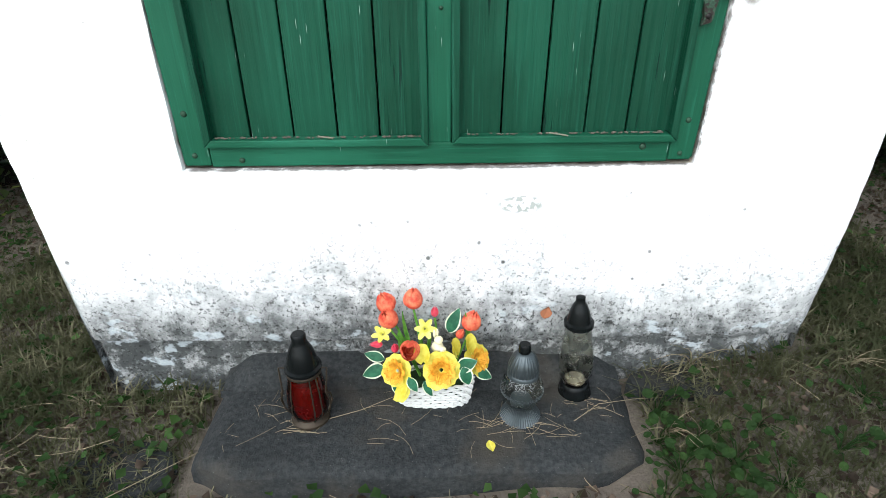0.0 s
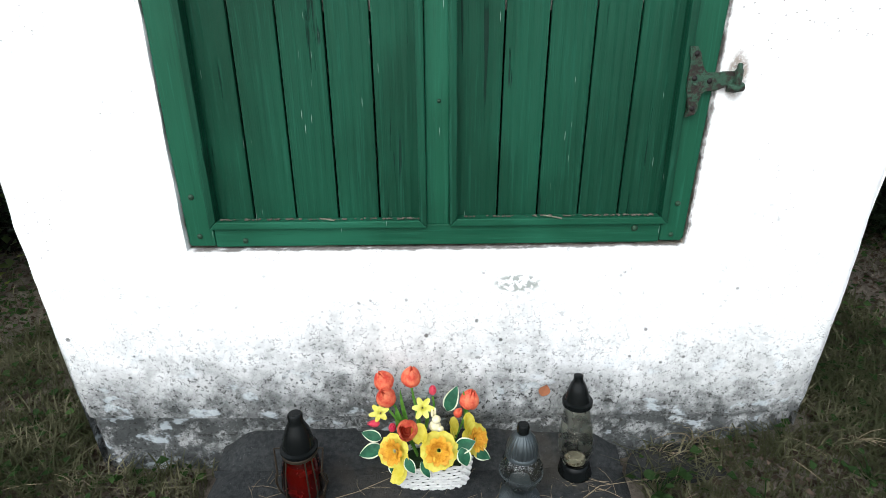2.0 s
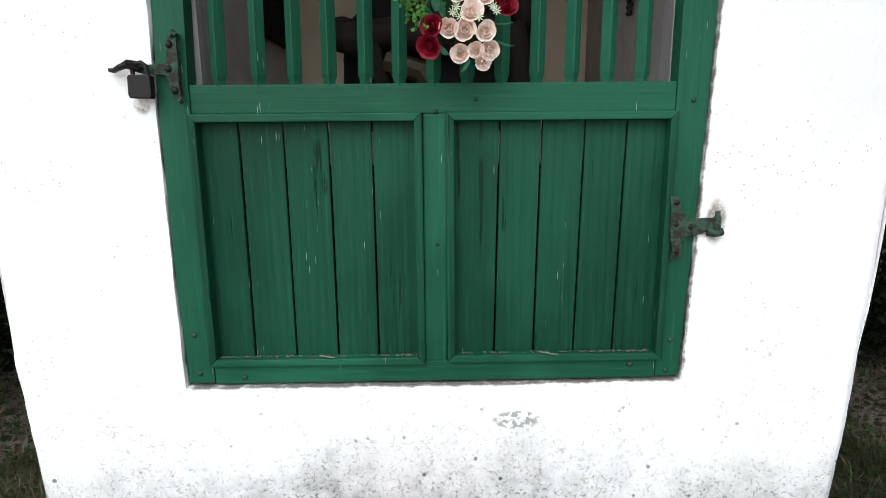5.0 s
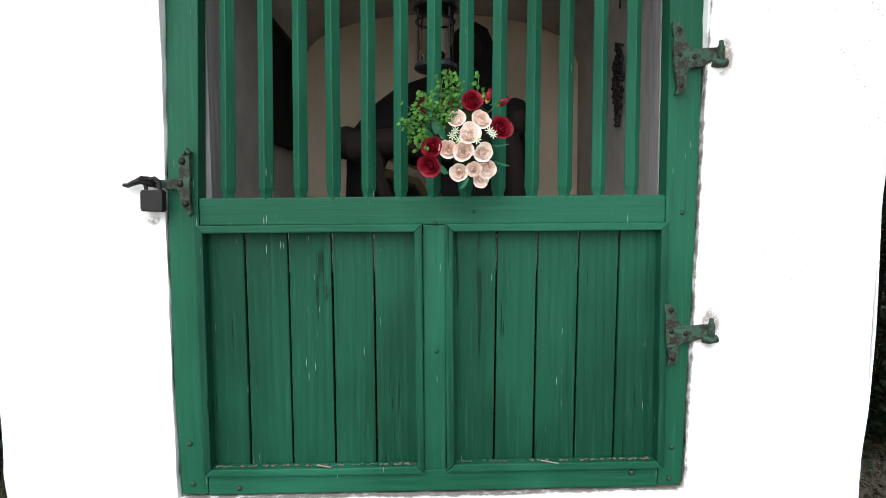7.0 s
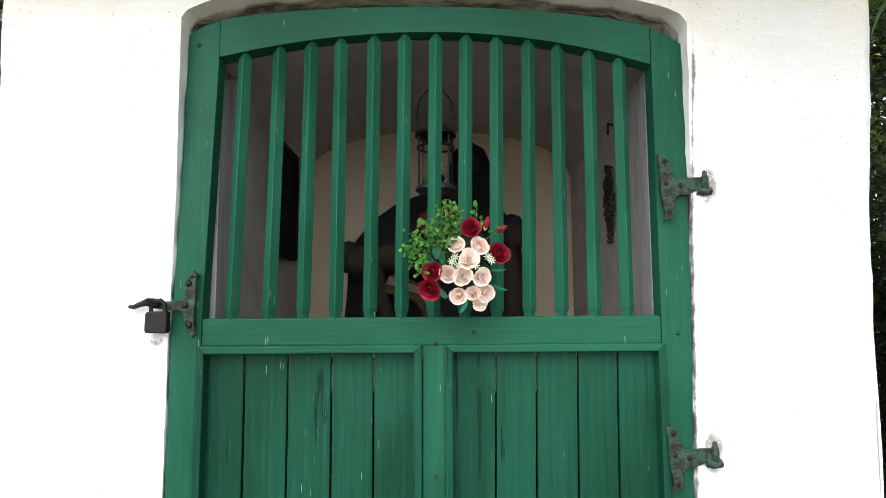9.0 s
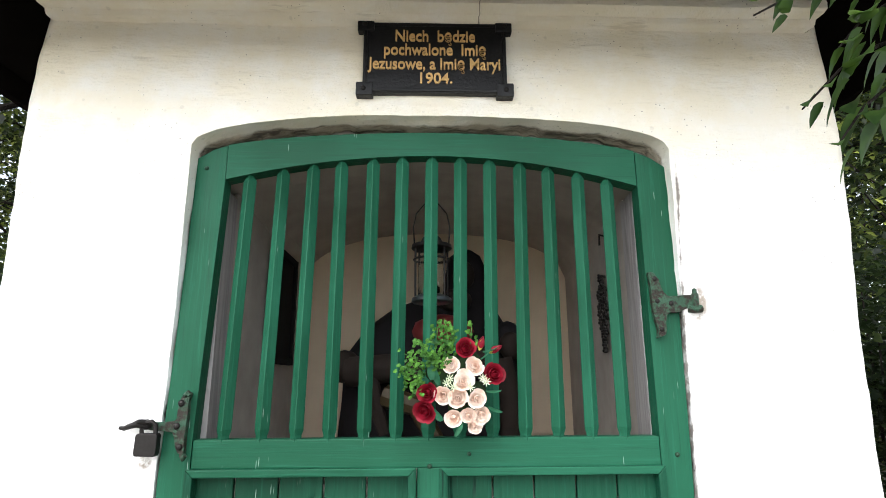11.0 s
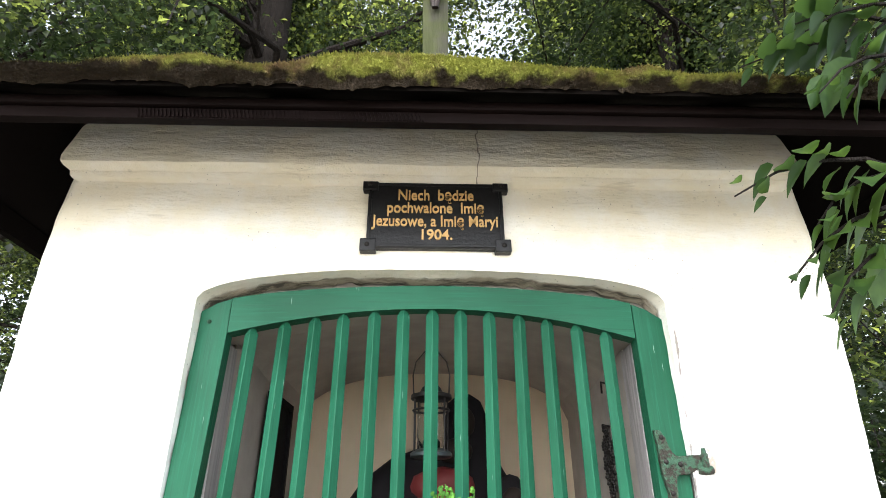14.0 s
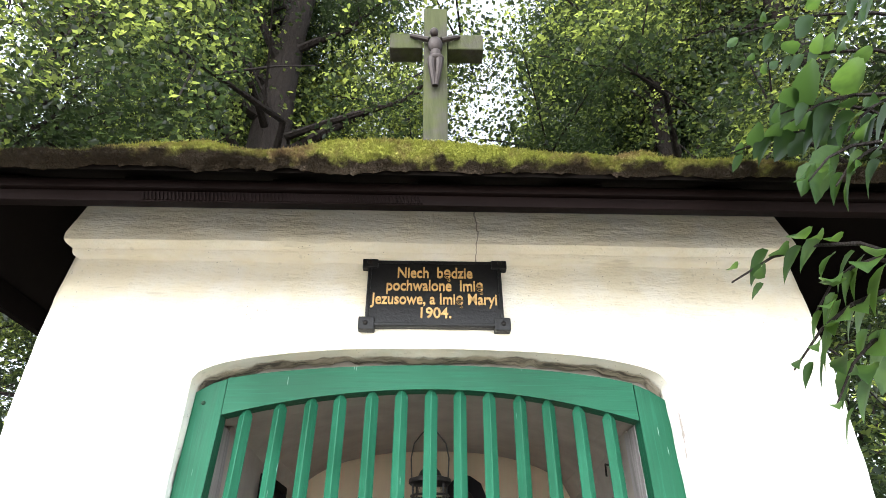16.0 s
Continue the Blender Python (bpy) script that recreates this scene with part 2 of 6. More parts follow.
_a, _b = SOIL.noise(5, 6, 0.65), SOIL.noise(70, 6, 0.7)
SOIL.colour(SOIL.mix(_b, SOIL.mix(_a, (0.042, 0.037, 0.031), (0.140, 0.114, 0.092)), SOIL.mix(_a, (0.120, 0.105, 0.078), (0.34, 0.285, 0.235))))
# unseen pale ground in front, added to bounce light up under the eaves
_y = SOIL.xyz()[1]
_near = SOIL.b.inputs["Base Color"].links[0].from_socket
SOIL.colour(SOIL.mix(SOIL.step(SOIL.math("ADD", _y, SOIL.math("MULTIPLY", _a, 0.8)), -1.1, -0.5, 1.0, 0.0), _near, SOIL.mix(_b, (0.34, 0.31, 0.26), (0.48, 0.45, 0.39))))
SOIL = SOIL.bump(_b, 1.0, 0.02).m
# roof and fascia browns held near-black: eave shade is put into their colours
ROOFWOOD = simple("eave_shaded_brown_timber", (0.005, 0.004, 0.0035), 0.95, 0, 0.4, 25, 0.5)
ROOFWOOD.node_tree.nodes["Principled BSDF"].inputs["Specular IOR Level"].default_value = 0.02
FASCIA = Mat("eave_shaded_red_brown_board", 0.75)
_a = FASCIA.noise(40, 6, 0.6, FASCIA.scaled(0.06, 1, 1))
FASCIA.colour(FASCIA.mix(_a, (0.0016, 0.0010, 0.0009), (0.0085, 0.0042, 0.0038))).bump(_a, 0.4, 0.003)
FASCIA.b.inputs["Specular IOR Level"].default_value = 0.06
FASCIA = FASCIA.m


def leaf_material(name, dark, light, through_light, gloss=0.45, patch=0.8):
    k = Mat(name, gloss)
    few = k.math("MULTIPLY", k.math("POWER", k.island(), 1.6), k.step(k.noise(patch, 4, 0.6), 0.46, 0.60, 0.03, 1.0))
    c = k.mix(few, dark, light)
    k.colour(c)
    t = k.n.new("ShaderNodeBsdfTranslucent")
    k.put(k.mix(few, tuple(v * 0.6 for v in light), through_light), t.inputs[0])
    s = k.n.new("ShaderNodeMixShader")
    s.inputs[0].default_value = 0.46
    k.l.new(k.b.outputs[0], s.inputs[1]), k.l.new(t.outputs[0], s.inputs[2])
    k.l.new(s.outputs[0], k.n["Material Output"].inputs[0])
    return k.m


# shaded and lit leaf clumps of the crowns are put into the colour by noise
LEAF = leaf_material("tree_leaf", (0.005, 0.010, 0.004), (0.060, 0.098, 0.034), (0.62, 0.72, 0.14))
# brighter leaf copy with the sunlight put into its colour
LEAF_SUN = leaf_material("sun_painted_leaf", (0.030, 0.050, 0.008), (0.16, 0.19, 0.025), (0.75, 0.80, 0.10))
LEAF_NEAR = leaf_material("near_leaf", (0.020, 0.050, 0.012), (0.065, 0.125, 0.026), (0.20, 0.34, 0.05), 0.5, 6)
WEED = leaf_material("weed_leaf", (0.018, 0.042, 0.010), (0.060, 0.115, 0.030), (0.08, 0.15, 0.03), 0.7, 7)
GRASS = leaf_material("grass_blade", (0.042, 0.050, 0.022), (0.31, 0.28, 0.175), (0.08, 0.09, 0.035), 0.8, 7)
STRAW = simple("dry_straw", (0.21, 0.17, 0.11), 0.8, 0, 0.35, 30, 0.1)
BARK = Mat("dark_bark", 0.95)
_a = BARK.noise(26, 6, 0.65, BARK.scaled(1, 1, 0.16), 0.5)
BARK.colour(BARK.mix(_a, (0.005, 0.004, 0.0035), (0.026, 0.020, 0.017))).bump(_a, 1.0, 0.05)
BARK = BARK.m
MOSS = Mat("roof_moss", 1.0)
_a, _b = MOSS.noise(9, 6, 0.65), MOSS.noise(130, 4, 0.7)
MOSS.colour(MOSS.mix(MOSS.step(_a, 0.42, 0.66), MOSS.mix(_b, (0.07, 0.095, 0.014), (0.52, 0.54, 0.10)), MOSS.mix(_b, (0.08, 0.052, 0.026), (0.34, 0.23, 0.12))))
# moss darkened below a ragged height: underside shade put into the colour
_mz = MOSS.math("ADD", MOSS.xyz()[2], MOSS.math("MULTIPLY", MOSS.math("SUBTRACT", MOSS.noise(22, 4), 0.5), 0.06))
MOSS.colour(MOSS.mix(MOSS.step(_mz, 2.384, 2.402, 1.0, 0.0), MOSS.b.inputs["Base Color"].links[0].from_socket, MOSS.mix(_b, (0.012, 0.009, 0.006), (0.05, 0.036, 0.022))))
MOSS = MOSS.bump(_b, 1.0, 0.02).m


# ---- mesh helpers ----
def mesh_of(name, bm, material, smooth=False):
    me = bpy.data.meshes.new(name)
    bmesh.ops.recalc_face_normals(bm, faces=bm.faces)
    if smooth:
        for f in bm.faces:
            f.smooth = True
        for e in bm.edges:
            if len(e.link_faces) == 2 and e.calc_face_angle(0) > 0.75:
                e.smooth = False
    bm.to_mesh(me)
    bm.free()
    for m in material if isinstance(material, (list, tuple)) else [material]:
        me.materials.append(m)
    return me


def part(name, bm, material, parent=None, label="", smooth=False):
    """Links a bmesh as one mesh object, under a thing or a part."""
    ob = new(name, mesh_of(name, bm, material, smooth))
    if parent:
        ob.parent = parent
    if label:
        tagged(ob, label)
    return ob


def thing(name, label, category, group="", kind="", at=(0, 0, 0)):
    ob = new(name)
    ob.location = at
    ob.empty_display_size = 0.05
    return tagged(ob, label, category, group, kind)


def raw(name, verts, faces, material, parent=None, smooth=False):
    me = bpy.data.meshes.new(name)
    me.from_pydata(verts, [], faces)
    me.materials.append(material)
    if smooth:
        me.shade_smooth()
    ob = new(name, me)
    if parent:
        ob.parent = parent
    return ob


def prism(bm, pts, y0, y1, bevel=0.0):
    """A slab from a polygon in x and z, between two depths, with softened edges."""
    a = [bm.verts.new((x, y0, z)) for x, z in pts]
    b = [bm.verts.new((x, y1, z)) for x, z in pts]
    n = len(pts)
    faces = [bm.faces.new(a), bm.faces.new(b[::-1])]
    faces += [bm.faces.new((a[i], b[i], b[(i + 1) % n], a[(i + 1) % n])) for i in range(n)]
    if bevel:
        es = list({e for f in faces for e in f.edges})
        bmesh.ops.bevel(bm, geom=es, offset=bevel, segments=2, profile=0.6, affect="EDGES", clamp_overlap=True)
    return bm


def slab(pts, y0, y1, bevel=0.0):
    return prism(bmesh.new(), pts, y0, y1, bevel)


def rect(x0, x1, z0, z1):
    return [(x0, z0), (x1, z0), (x1, z1), (x0, z1)]


def lathe(bm, profile, seg=28, at=(0, 0, 0), ribs=0, depth=0.0, mat=0):
    """A turned shape from (radius, height) pairs, with optional flutes."""
    rings = []
    for r, h in profile:
        ring = []
        for i in range(seg):
            a = 2 * math.pi * i / seg
            rr = r * (1 + depth * math.cos(ribs * a)) if ribs else r
            ring.append(bm.verts.new((at[0] + rr * math.cos(a), at[1] + rr * math.sin(a), at[2] + h)))
        rings.append(ring)
    for p, q in zip(rings, rings[1:]):
        for i in range(seg):
            f = bm.faces.new((p[i], p[(i + 1) % seg], q[(i + 1) % seg], q[i]))
            f.material_index = mat
    for ring, flip in ((rings[0], True), (rings[-1], False)):
        f = bm.faces.new(ring[::-1] if flip else ring)
        f.material_index = mat
    return bm


def tube(bm, path, radius, seg=8, end=None, mat=0):
    """A round rod along a path, tapering to the end radius."""
    pts = [Vector(p) for p in path]
    end = radius if end is None else end
    rings = []
    for i, p in enumerate(pts):
        d = (pts[min(i + 1, len(pts) - 1)] - pts[max(i - 1, 0)]).normalized()
        u = d.orthogonal().normalized() if not rings else (u - d * u.dot(d)).normalized()
        v = d.cross(u)
        r = radius + (end - radius) * i / max(1, len(pts) - 1)
        rings.append([bm.verts.new(p + (u * math.cos(2 * math.pi * k / seg) + v * math.sin(2 * math.pi * k / seg)) * r) for k in range(seg)])
    for a, b in zip(rings, rings[1:]):
        for k in range(seg):
            bm.faces.new((a[k], a[(k + 1) % seg], b[(k + 1) % seg], b[k])).material_index = mat
    bm.faces.new(rings[0][::-1]).material_index = mat
    bm.faces.new(rings[-1]).material_index = mat
    return bm


def ball(bm, c, r, sub=2, mat=0):
    """An ellipsoid with radii r."""
    m = Matrix.Translation(c) @ Matrix.Diagonal((*r, 1))
    out = bmesh.ops.create_icosphere(bm, subdivisions=sub, radius=1, matrix=m)
    for v in out["verts"]:
        for f in v.link_faces:
            f.material_index = mat
    return out["verts"]


def smoothstep(a, b, v):
    u = min(1, max(0, (v - a) / (b - a)))
    return u * u * (3 - 2 * u)


def interp(v, table):
    for (a, p), (b, q) in zip(table, table[1:]):
        if v <= b:
            u = max(0.0, (v - a) / (b - a))
            return p + (q - p) * u
    return table[-1][1]


# ---- ground ----
def ground_z(x, y):
    z = 0.235 + 0.10 * smoothstep(0.2, 0.95, x) - 0.05 * smoothstep(-0.2, -1.4, y)
    far = smoothstep(3, 12, abs(x) + abs(y))
    return (z + 0.05 * noise.noise((x * 0.9, y * 0.9, 3.0)) * min(1, abs(x) + abs(y)) + 0.018 * noise.noise((x * 6, y * 6, 1.0))) * (1 - far) + 0.15 * far


def build_ground():
    ax = sorted({round(v, 4) for v in [*np.linspace(-2.6, 2.6, 105), *[s * (2.6 + 1.45 ** k - 1) for k in range(1, 20) for s in (1, -1)]]})
    verts = [(x, y, ground_z(x, y)) for y in ax for x in ax]
    n = len(ax)
    faces = [(j * n + i, j * n + i + 1, (j + 1) * n + i + 1, (j + 1) * n + i) for j in range(n - 1) for i in range(n - 1)]
    ob = raw("ground", verts, faces, SOIL, smooth=True)
    tagged(ob, "dark damp soil by the chapel, added pale light-bouncing ground before it", "ground", kind="structure")


build_ground()

# ---- chapel ----
DOOR_L, DOOR_R, SILL, SPRING = -0.518, 0.556, 0.838, 2.072
LEFT = [(0.0, -0.832), (0.25, -0.845), (0.4, -0.857), (0.6, -0.871), (0.9, -0.889), (1.95, -0.889), (2.2, -0.886), (2.45, -0.868)]
RIGHT = [(0.0, 0.858), (0.34, 0.883), (0.68, 0.910), (0.9, 0.924), (1.0, 0.934), (1.5, 0.946), (1.9, 0.955), (2.15, 0.957), (2.45, 0.944)]
BACK = 1.65


def door_arch(x, rise=2.148, left=2.072, right=2.072):
    """Height of the plaster arch over the door."""
    u = (x - 0.02) / (0.526 if x > 0.02 else 0.527)
    side = right if x > 0.02 else left
    return side + (rise - side) * math.sqrt(max(0.0, 1 - min(1, abs(u)) ** 2.2))


def door_left(z):
    return interp(z, [(0.84, -0.521), (1.05, -0.525), (1.40, -0.525), (1.70, -0.517), (2.0, -0.509), (2.5, -0.507)])


def door_right(z):
    return interp(z, [(0.84, 0.530), (1.60, 0.550), (2.0, 0.546), (2.5, 0.546)])


def wall_y(x, z):
    y = -0.030 * smoothstep(1.55, 2.12, z)
    y += 0.017 * (1 - smoothstep(0.399, 0.406, z + 0.004 * noise.noise((x * 7, 0, 0)))) * (1 if x < -0.2 or x > 0.78 else 0.4)
    y += 0.010 * noise.noise((x * 2.1, 0.3, z * 2.1)) + 0.0035 * noise.noise((x * 9, 2.0, z * 12)) + 0.0015 * noise.noise((x * 30, 5.0, z * 42))
    edge = min(x - interp(z, LEFT), interp(z, RIGHT) - x)
    return y + 0.022 * (1 - smoothstep(0.0, 0.035, edge)) ** 2


def wall_front(bm):
    """The front with its arched opening: three columns of strips, welded."""
    def patch(fx, fz, nu, nv):
        g = []
        for j in range(nv + 1):
            row = []
            for i in range(nu + 1):
                u, v = i / nu, j / nv
                z = fz(fx(u, 1.0), v)
                x = fx(u, z)
                z = fz(x, v)
                row.append(bm.verts.new((x, wall_y(x, z), z)))
            g.append(row)
        for j in range(nv):
            for i in range(nu):
                bm.faces.new((g[j][i], g[j][i + 1], g[j + 1][i + 1], g[j + 1][i]))

    left = lambda u, z: interp(z, LEFT) + (door_left(z) - interp(z, LEFT)) * u
    mid = lambda u, z: door_left(z) + (door_right(z) - door_left(z)) * u
    right = lambda u, z: door_right(z) + (interp(z, RIGHT) - door_right(z)) * u
    low = lambda x, v: 0.05 + (SILL - 0.05) * v
    body = lambda x, v: SILL + (SPRING - SILL) * v
    top = lambda x, v: SPRING + (2.47 - SPRING) * v
    over = lambda x, v: door_arch(x) + (2.47 - door_arch(x)) * v
    for col, n in ((left, 34), (mid, 96), (right, 36)):
        patch(col, low, n, 84)
    patch(left, body, 34, 100), patch(right, body, 36, 100)
    patch(left, top, 34, 38), patch(right, top, 36, 38)
    patch(mid, over, 96, 38)
    bmesh.ops.remove_doubles(bm, verts=bm.verts, dist=0.0004)


def build_wall():
    bm = bmesh.new()
    wall_front(bm)
    # reveals of the opening, run back behind the door frame
    edges = [e for e in bm.edges if e.is_boundary and all(DOOR_L - 0.01 < v.co.x < 0.57 and 0.8 < v.co.z < 2.2 for v in e.verts)]
    for depth in (0.006, 0.020, 0.034, 0.050):
        out = bmesh.ops.extrude_edge_only(bm, edges=edges)
        edges = [e for e in out["geom"] if isinstance(e, bmesh.types.BMEdge)]
        for v in out["geom"]:
            if isinstance(v, bmesh.types.BMVert):
                chipped = 0.007 * noise.noise((v.co.x * 16, depth * 60, v.co.z * 16)) + 0.004 * noise.noise((v.co.x * 50, depth * 90, v.co.z * 50))
                v.co.y = depth
                if v.co.z > 2.0:
                    v.co.z += chipped - 0.0015
                elif v.co.z > SILL + 0.01:
                    v.co.x += 0.6 * chipped
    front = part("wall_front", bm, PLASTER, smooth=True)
    tagged(front, "thick whitewashed plaster wall, stained grey with damp near the ground", "wall", kind="structure")
    for name, table, s in (("wall_left", LEFT, 1), ("wall_right", RIGHT, -1)):
        bm = bmesh.new()
        g = []
        for j in range(41):
            z = 0.05 + (2.55 - 0.05) * j / 40
            x = interp(z, table) + 0.001 * s
            g.append([bm.verts.new((x + 0.006 * noise.noise((yy * 3, z * 3, s)), yy, z)) for yy in np.linspace(0.022, BACK, 30)]
                     + [bm.verts.new((x + 0.25 * s, BACK, z)), bm.verts.new((x + 0.25 * s, 0.3, z))])
        for p, q in zip(g, g[1:]):
            for i in range(len(p) - 1):
                bm.faces.new((p[i], p[i + 1], q[i + 1], q[i]))
        tagged(part(name, bm, PLASTER, smooth=True), "whitewashed plaster side wall of the chapel", "wall", kind="structure")
    bm = prism(bmesh.new(), rect(-0.85, 0.92, 0.05, 2.6), BACK - 0.2, BACK + 0.02)
    tagged(part("wall_back", bm, PLASTER), "plain whitewashed rear wall of the chapel", "wall", kind="structure")


def build_cornice():
    prof = [(-0.010, 2.366), (-0.049, 2.371), (-0.054, 2.375), (-0.057, 2.386), (-0.074, 2.390), (-0.083, 2.397), (-0.085, 2.412), (-0.080, 2.436), (-0.072, 2.464), (-0.060, 2.510), (-0.034, 2.570), (0.0, 2.605), (0.10, 2.62), (0.10, 2.366)]
    bm = bmesh.new()
    rows = []
    xs = np.linspace(0, 1, 91)
    for py, pz in prof:
        out = max(0.0, -py)
        x0, x1 = -0.829 - out * 0.45, 0.888 + out * 0.45
        rows.append([bm.verts.new((x0 + (x1 - x0) * u, py + 0.004 * noise.noise((u * 14, pz * 8, 2)), pz + 0.003 * noise.noise((u * 11, pz * 3, 9)))) for u in xs])
    for p, q in zip(rows, rows[1:] + rows[:1]):
        for i in range(len(xs) - 1):
            bm.faces.new((p[i], p[i + 1], q[i + 1], q[i]))
    for i in (0, -1):
        bm.faces.new([r[i] for r in rows])
    tagged(part("cornice", bm, PLASTER, smooth=True), "rounded plaster cornice under the eaves, yellowed and cracked", "cornice", kind="structure")


def head_outer(x):
    u = (x - 0.02) / 0.532
    side = 2.039 if x > 0.02 else 2.054
    return side + (2.119 - side) * math.sqrt(max(0.0, 1 - abs(u) ** 1.9)) if abs(u) < 1 else side


def head_inner(x):
    u = (x - 0.02) / 0.462
    side = 1.993 if x > 0.02 else 2.004
    return side + (2.063 - side) * max(0.0, 1 - abs(u) ** 2.0)


def vault(x):
    u = (x - 0.035) / 0.475
    return 1.93 + 0.165 * math.sqrt(max(0.0, 1 - min(1.0, abs(u)) ** 2.3))


def build_niche():
    """The hollow behind the grille: side walls, rear wall, shelf, barrel vault and wooden jambs."""
    bm = bmesh.new()
    xs = np.linspace(0, 1, 41)
    g = []
    for y in np.linspace(0.125, 0.82, 12):
        k = (y - 0.125) / 0.695
        x0, x1 = -0.456 + 0.028 * k, 0.487 + 0.026 * k
        row = [bm.verts.new((x0, y, 1.36)), bm.verts.new((x0, y, 1.65))]
        row += [bm.verts.new((x0 + (x1 - x0) * u, y, vault(-0.44 + 0.95 * u) + (1 - k) * max(0.0, head_inner(-0.44 + 0.95 * u) + 0.010 - vault(-0.44 + 0.95 * u)))) for u in xs]
        row += [bm.verts.new((x1, y, 1.65)), bm.verts.new((x1, y, 1.36))]
        g.append(row)
    for p, q in zip(g, g[1:]):
        for i in range(len(p) - 1):
            bm.faces.new((p[i], p[i + 1], q[i + 1], q[i]))
    bm.faces.new(g[-1]).material_index = 1
    tagged(part("niche_wall", bm, [NICHE, OCHRE]), "dull ochre plaster of the vaulted niche, dirty and scratched", "niche wall", kind="structure")
    bm = slab(rect(-0.53, 0.57, 1.30, 1.365), 0.04, 0.86)
    tagged(part("niche_floor", bm, NICHE), "plastered shelf floor inside the niche", "shelf", kind="structure")
    for name, pts in (("niche_jamb", [(-0.47, 0.052), (-0.452, 0.052), (-0.456, 0.14), (-0.49, 0.14)]), ("niche_jamb", [(0.482, 0.052), (0.50, 0.052), (0.52, 0.14), (0.487, 0.14)])):
        bm = bmesh.new()
        a = [bm.verts.new((x, y, 1.36)) for x, y in pts]
        b = [bm.verts.new((x, y, 1.996)) for x, y in pts]
        bm.faces.new(a[::-1]), bm.faces.new(b)
        for i in range(4):
            bm.faces.new((a[i], a[(i + 1) % 4], b[(i + 1) % 4], b[i]))
        tagged(part(name, bm, JAMB), "weathered grey wooden jamb board behind the grille", "jamb", kind="structure")
    bm = bmesh.new()
    pts = [(x, head_inner(x) + 0.006) for x in np.linspace(-0.465, 0.505, 25)]
    prism(bm, pts + [(0.60, 1.92), (0.60, 2.5), (-0.60, 2.5), (-0.60, 1.92)], 0.056, 0.126)
    tagged(part("niche_lintel", bm, NICHE), "rough plaster arch behind the door head", "lintel", kind="structure")
    for x0, x1 in ((-0.60, -0.47), (0.50, 0.60)):
        tagged(part("niche_pier", slab(rect(x0, x1, 0.8, 2.05), 0.056, 0.15), NICHE), "plastered pier beside the niche opening", "pier", kind="structure")


build_wall()
build_cornice()
build_niche()


# ---- door ----
def build_door():
    door = thing("door_1", "green painted wooden chapel door with two panels and a barred upper half", "door", kind="structure", at=(0, 0.004, 0))
    B = 0.003
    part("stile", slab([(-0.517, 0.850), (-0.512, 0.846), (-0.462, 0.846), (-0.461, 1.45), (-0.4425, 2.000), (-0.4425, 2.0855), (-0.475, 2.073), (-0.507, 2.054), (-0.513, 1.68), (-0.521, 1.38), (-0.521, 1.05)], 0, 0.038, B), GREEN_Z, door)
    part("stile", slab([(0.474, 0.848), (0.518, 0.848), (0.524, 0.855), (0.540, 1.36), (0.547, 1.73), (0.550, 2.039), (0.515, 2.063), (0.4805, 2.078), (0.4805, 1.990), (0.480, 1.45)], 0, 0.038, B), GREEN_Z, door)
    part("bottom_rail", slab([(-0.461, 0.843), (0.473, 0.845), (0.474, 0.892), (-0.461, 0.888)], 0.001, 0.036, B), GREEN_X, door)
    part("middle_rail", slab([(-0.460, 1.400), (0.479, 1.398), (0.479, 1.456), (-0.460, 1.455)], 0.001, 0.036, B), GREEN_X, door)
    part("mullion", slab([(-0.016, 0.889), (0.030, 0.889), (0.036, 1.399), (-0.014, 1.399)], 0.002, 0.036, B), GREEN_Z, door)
    n = 30
    xs = [-0.441 + (0.478 + 0.441) * i / n for i in range(n + 1)]
    xi = [-0.441 + (0.478 + 0.441) * i / n for i in range(n + 1)]
    bm = bmesh.new()
    ring = [[bm.verts.new((x, y, head_outer(x))) for x in xs] + [bm.verts.new((x, y, head_inner(x))) for x in xi[::-1]] for y in (-0.001, 0.037)]
    m = len(ring[0])
    for i in range(n):
        for r, f in ((ring[0], 1), (ring[1], -1)):
            bm.faces.new([r[i], r[i + 1], r[m - 2 - i], r[m - 1 - i]][::f])
    for i in range(m):
        bm.faces.new((ring[0][i], ring[0][(i + 1) % m], ring[1][(i + 1) % m], ring[1][i]))
    part("arched_head_rail", bm, GREEN_X, door)
    # recessed planks and mitred mouldings
    for cuts, (ox0, ox1, oz0, oz1) in (
        ((-0.466, -0.378, -0.290, -0.201, -0.115, -0.020), (-0.467, -0.0155, 0.885, 1.400)),
        ((0.036, 0.131, 0.215, 0.301, 0.385, 0.484), (0.031, 0.484, 0.888, 1.400)),
    ):
        for i, (a, b) in enumerate(zip(cuts, cuts[1:])):
            lean = 0.008 if cuts[0] > 0 else 0.0
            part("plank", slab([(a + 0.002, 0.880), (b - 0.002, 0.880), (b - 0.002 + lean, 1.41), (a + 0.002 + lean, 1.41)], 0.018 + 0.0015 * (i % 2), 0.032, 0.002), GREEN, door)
        w = 0.0155
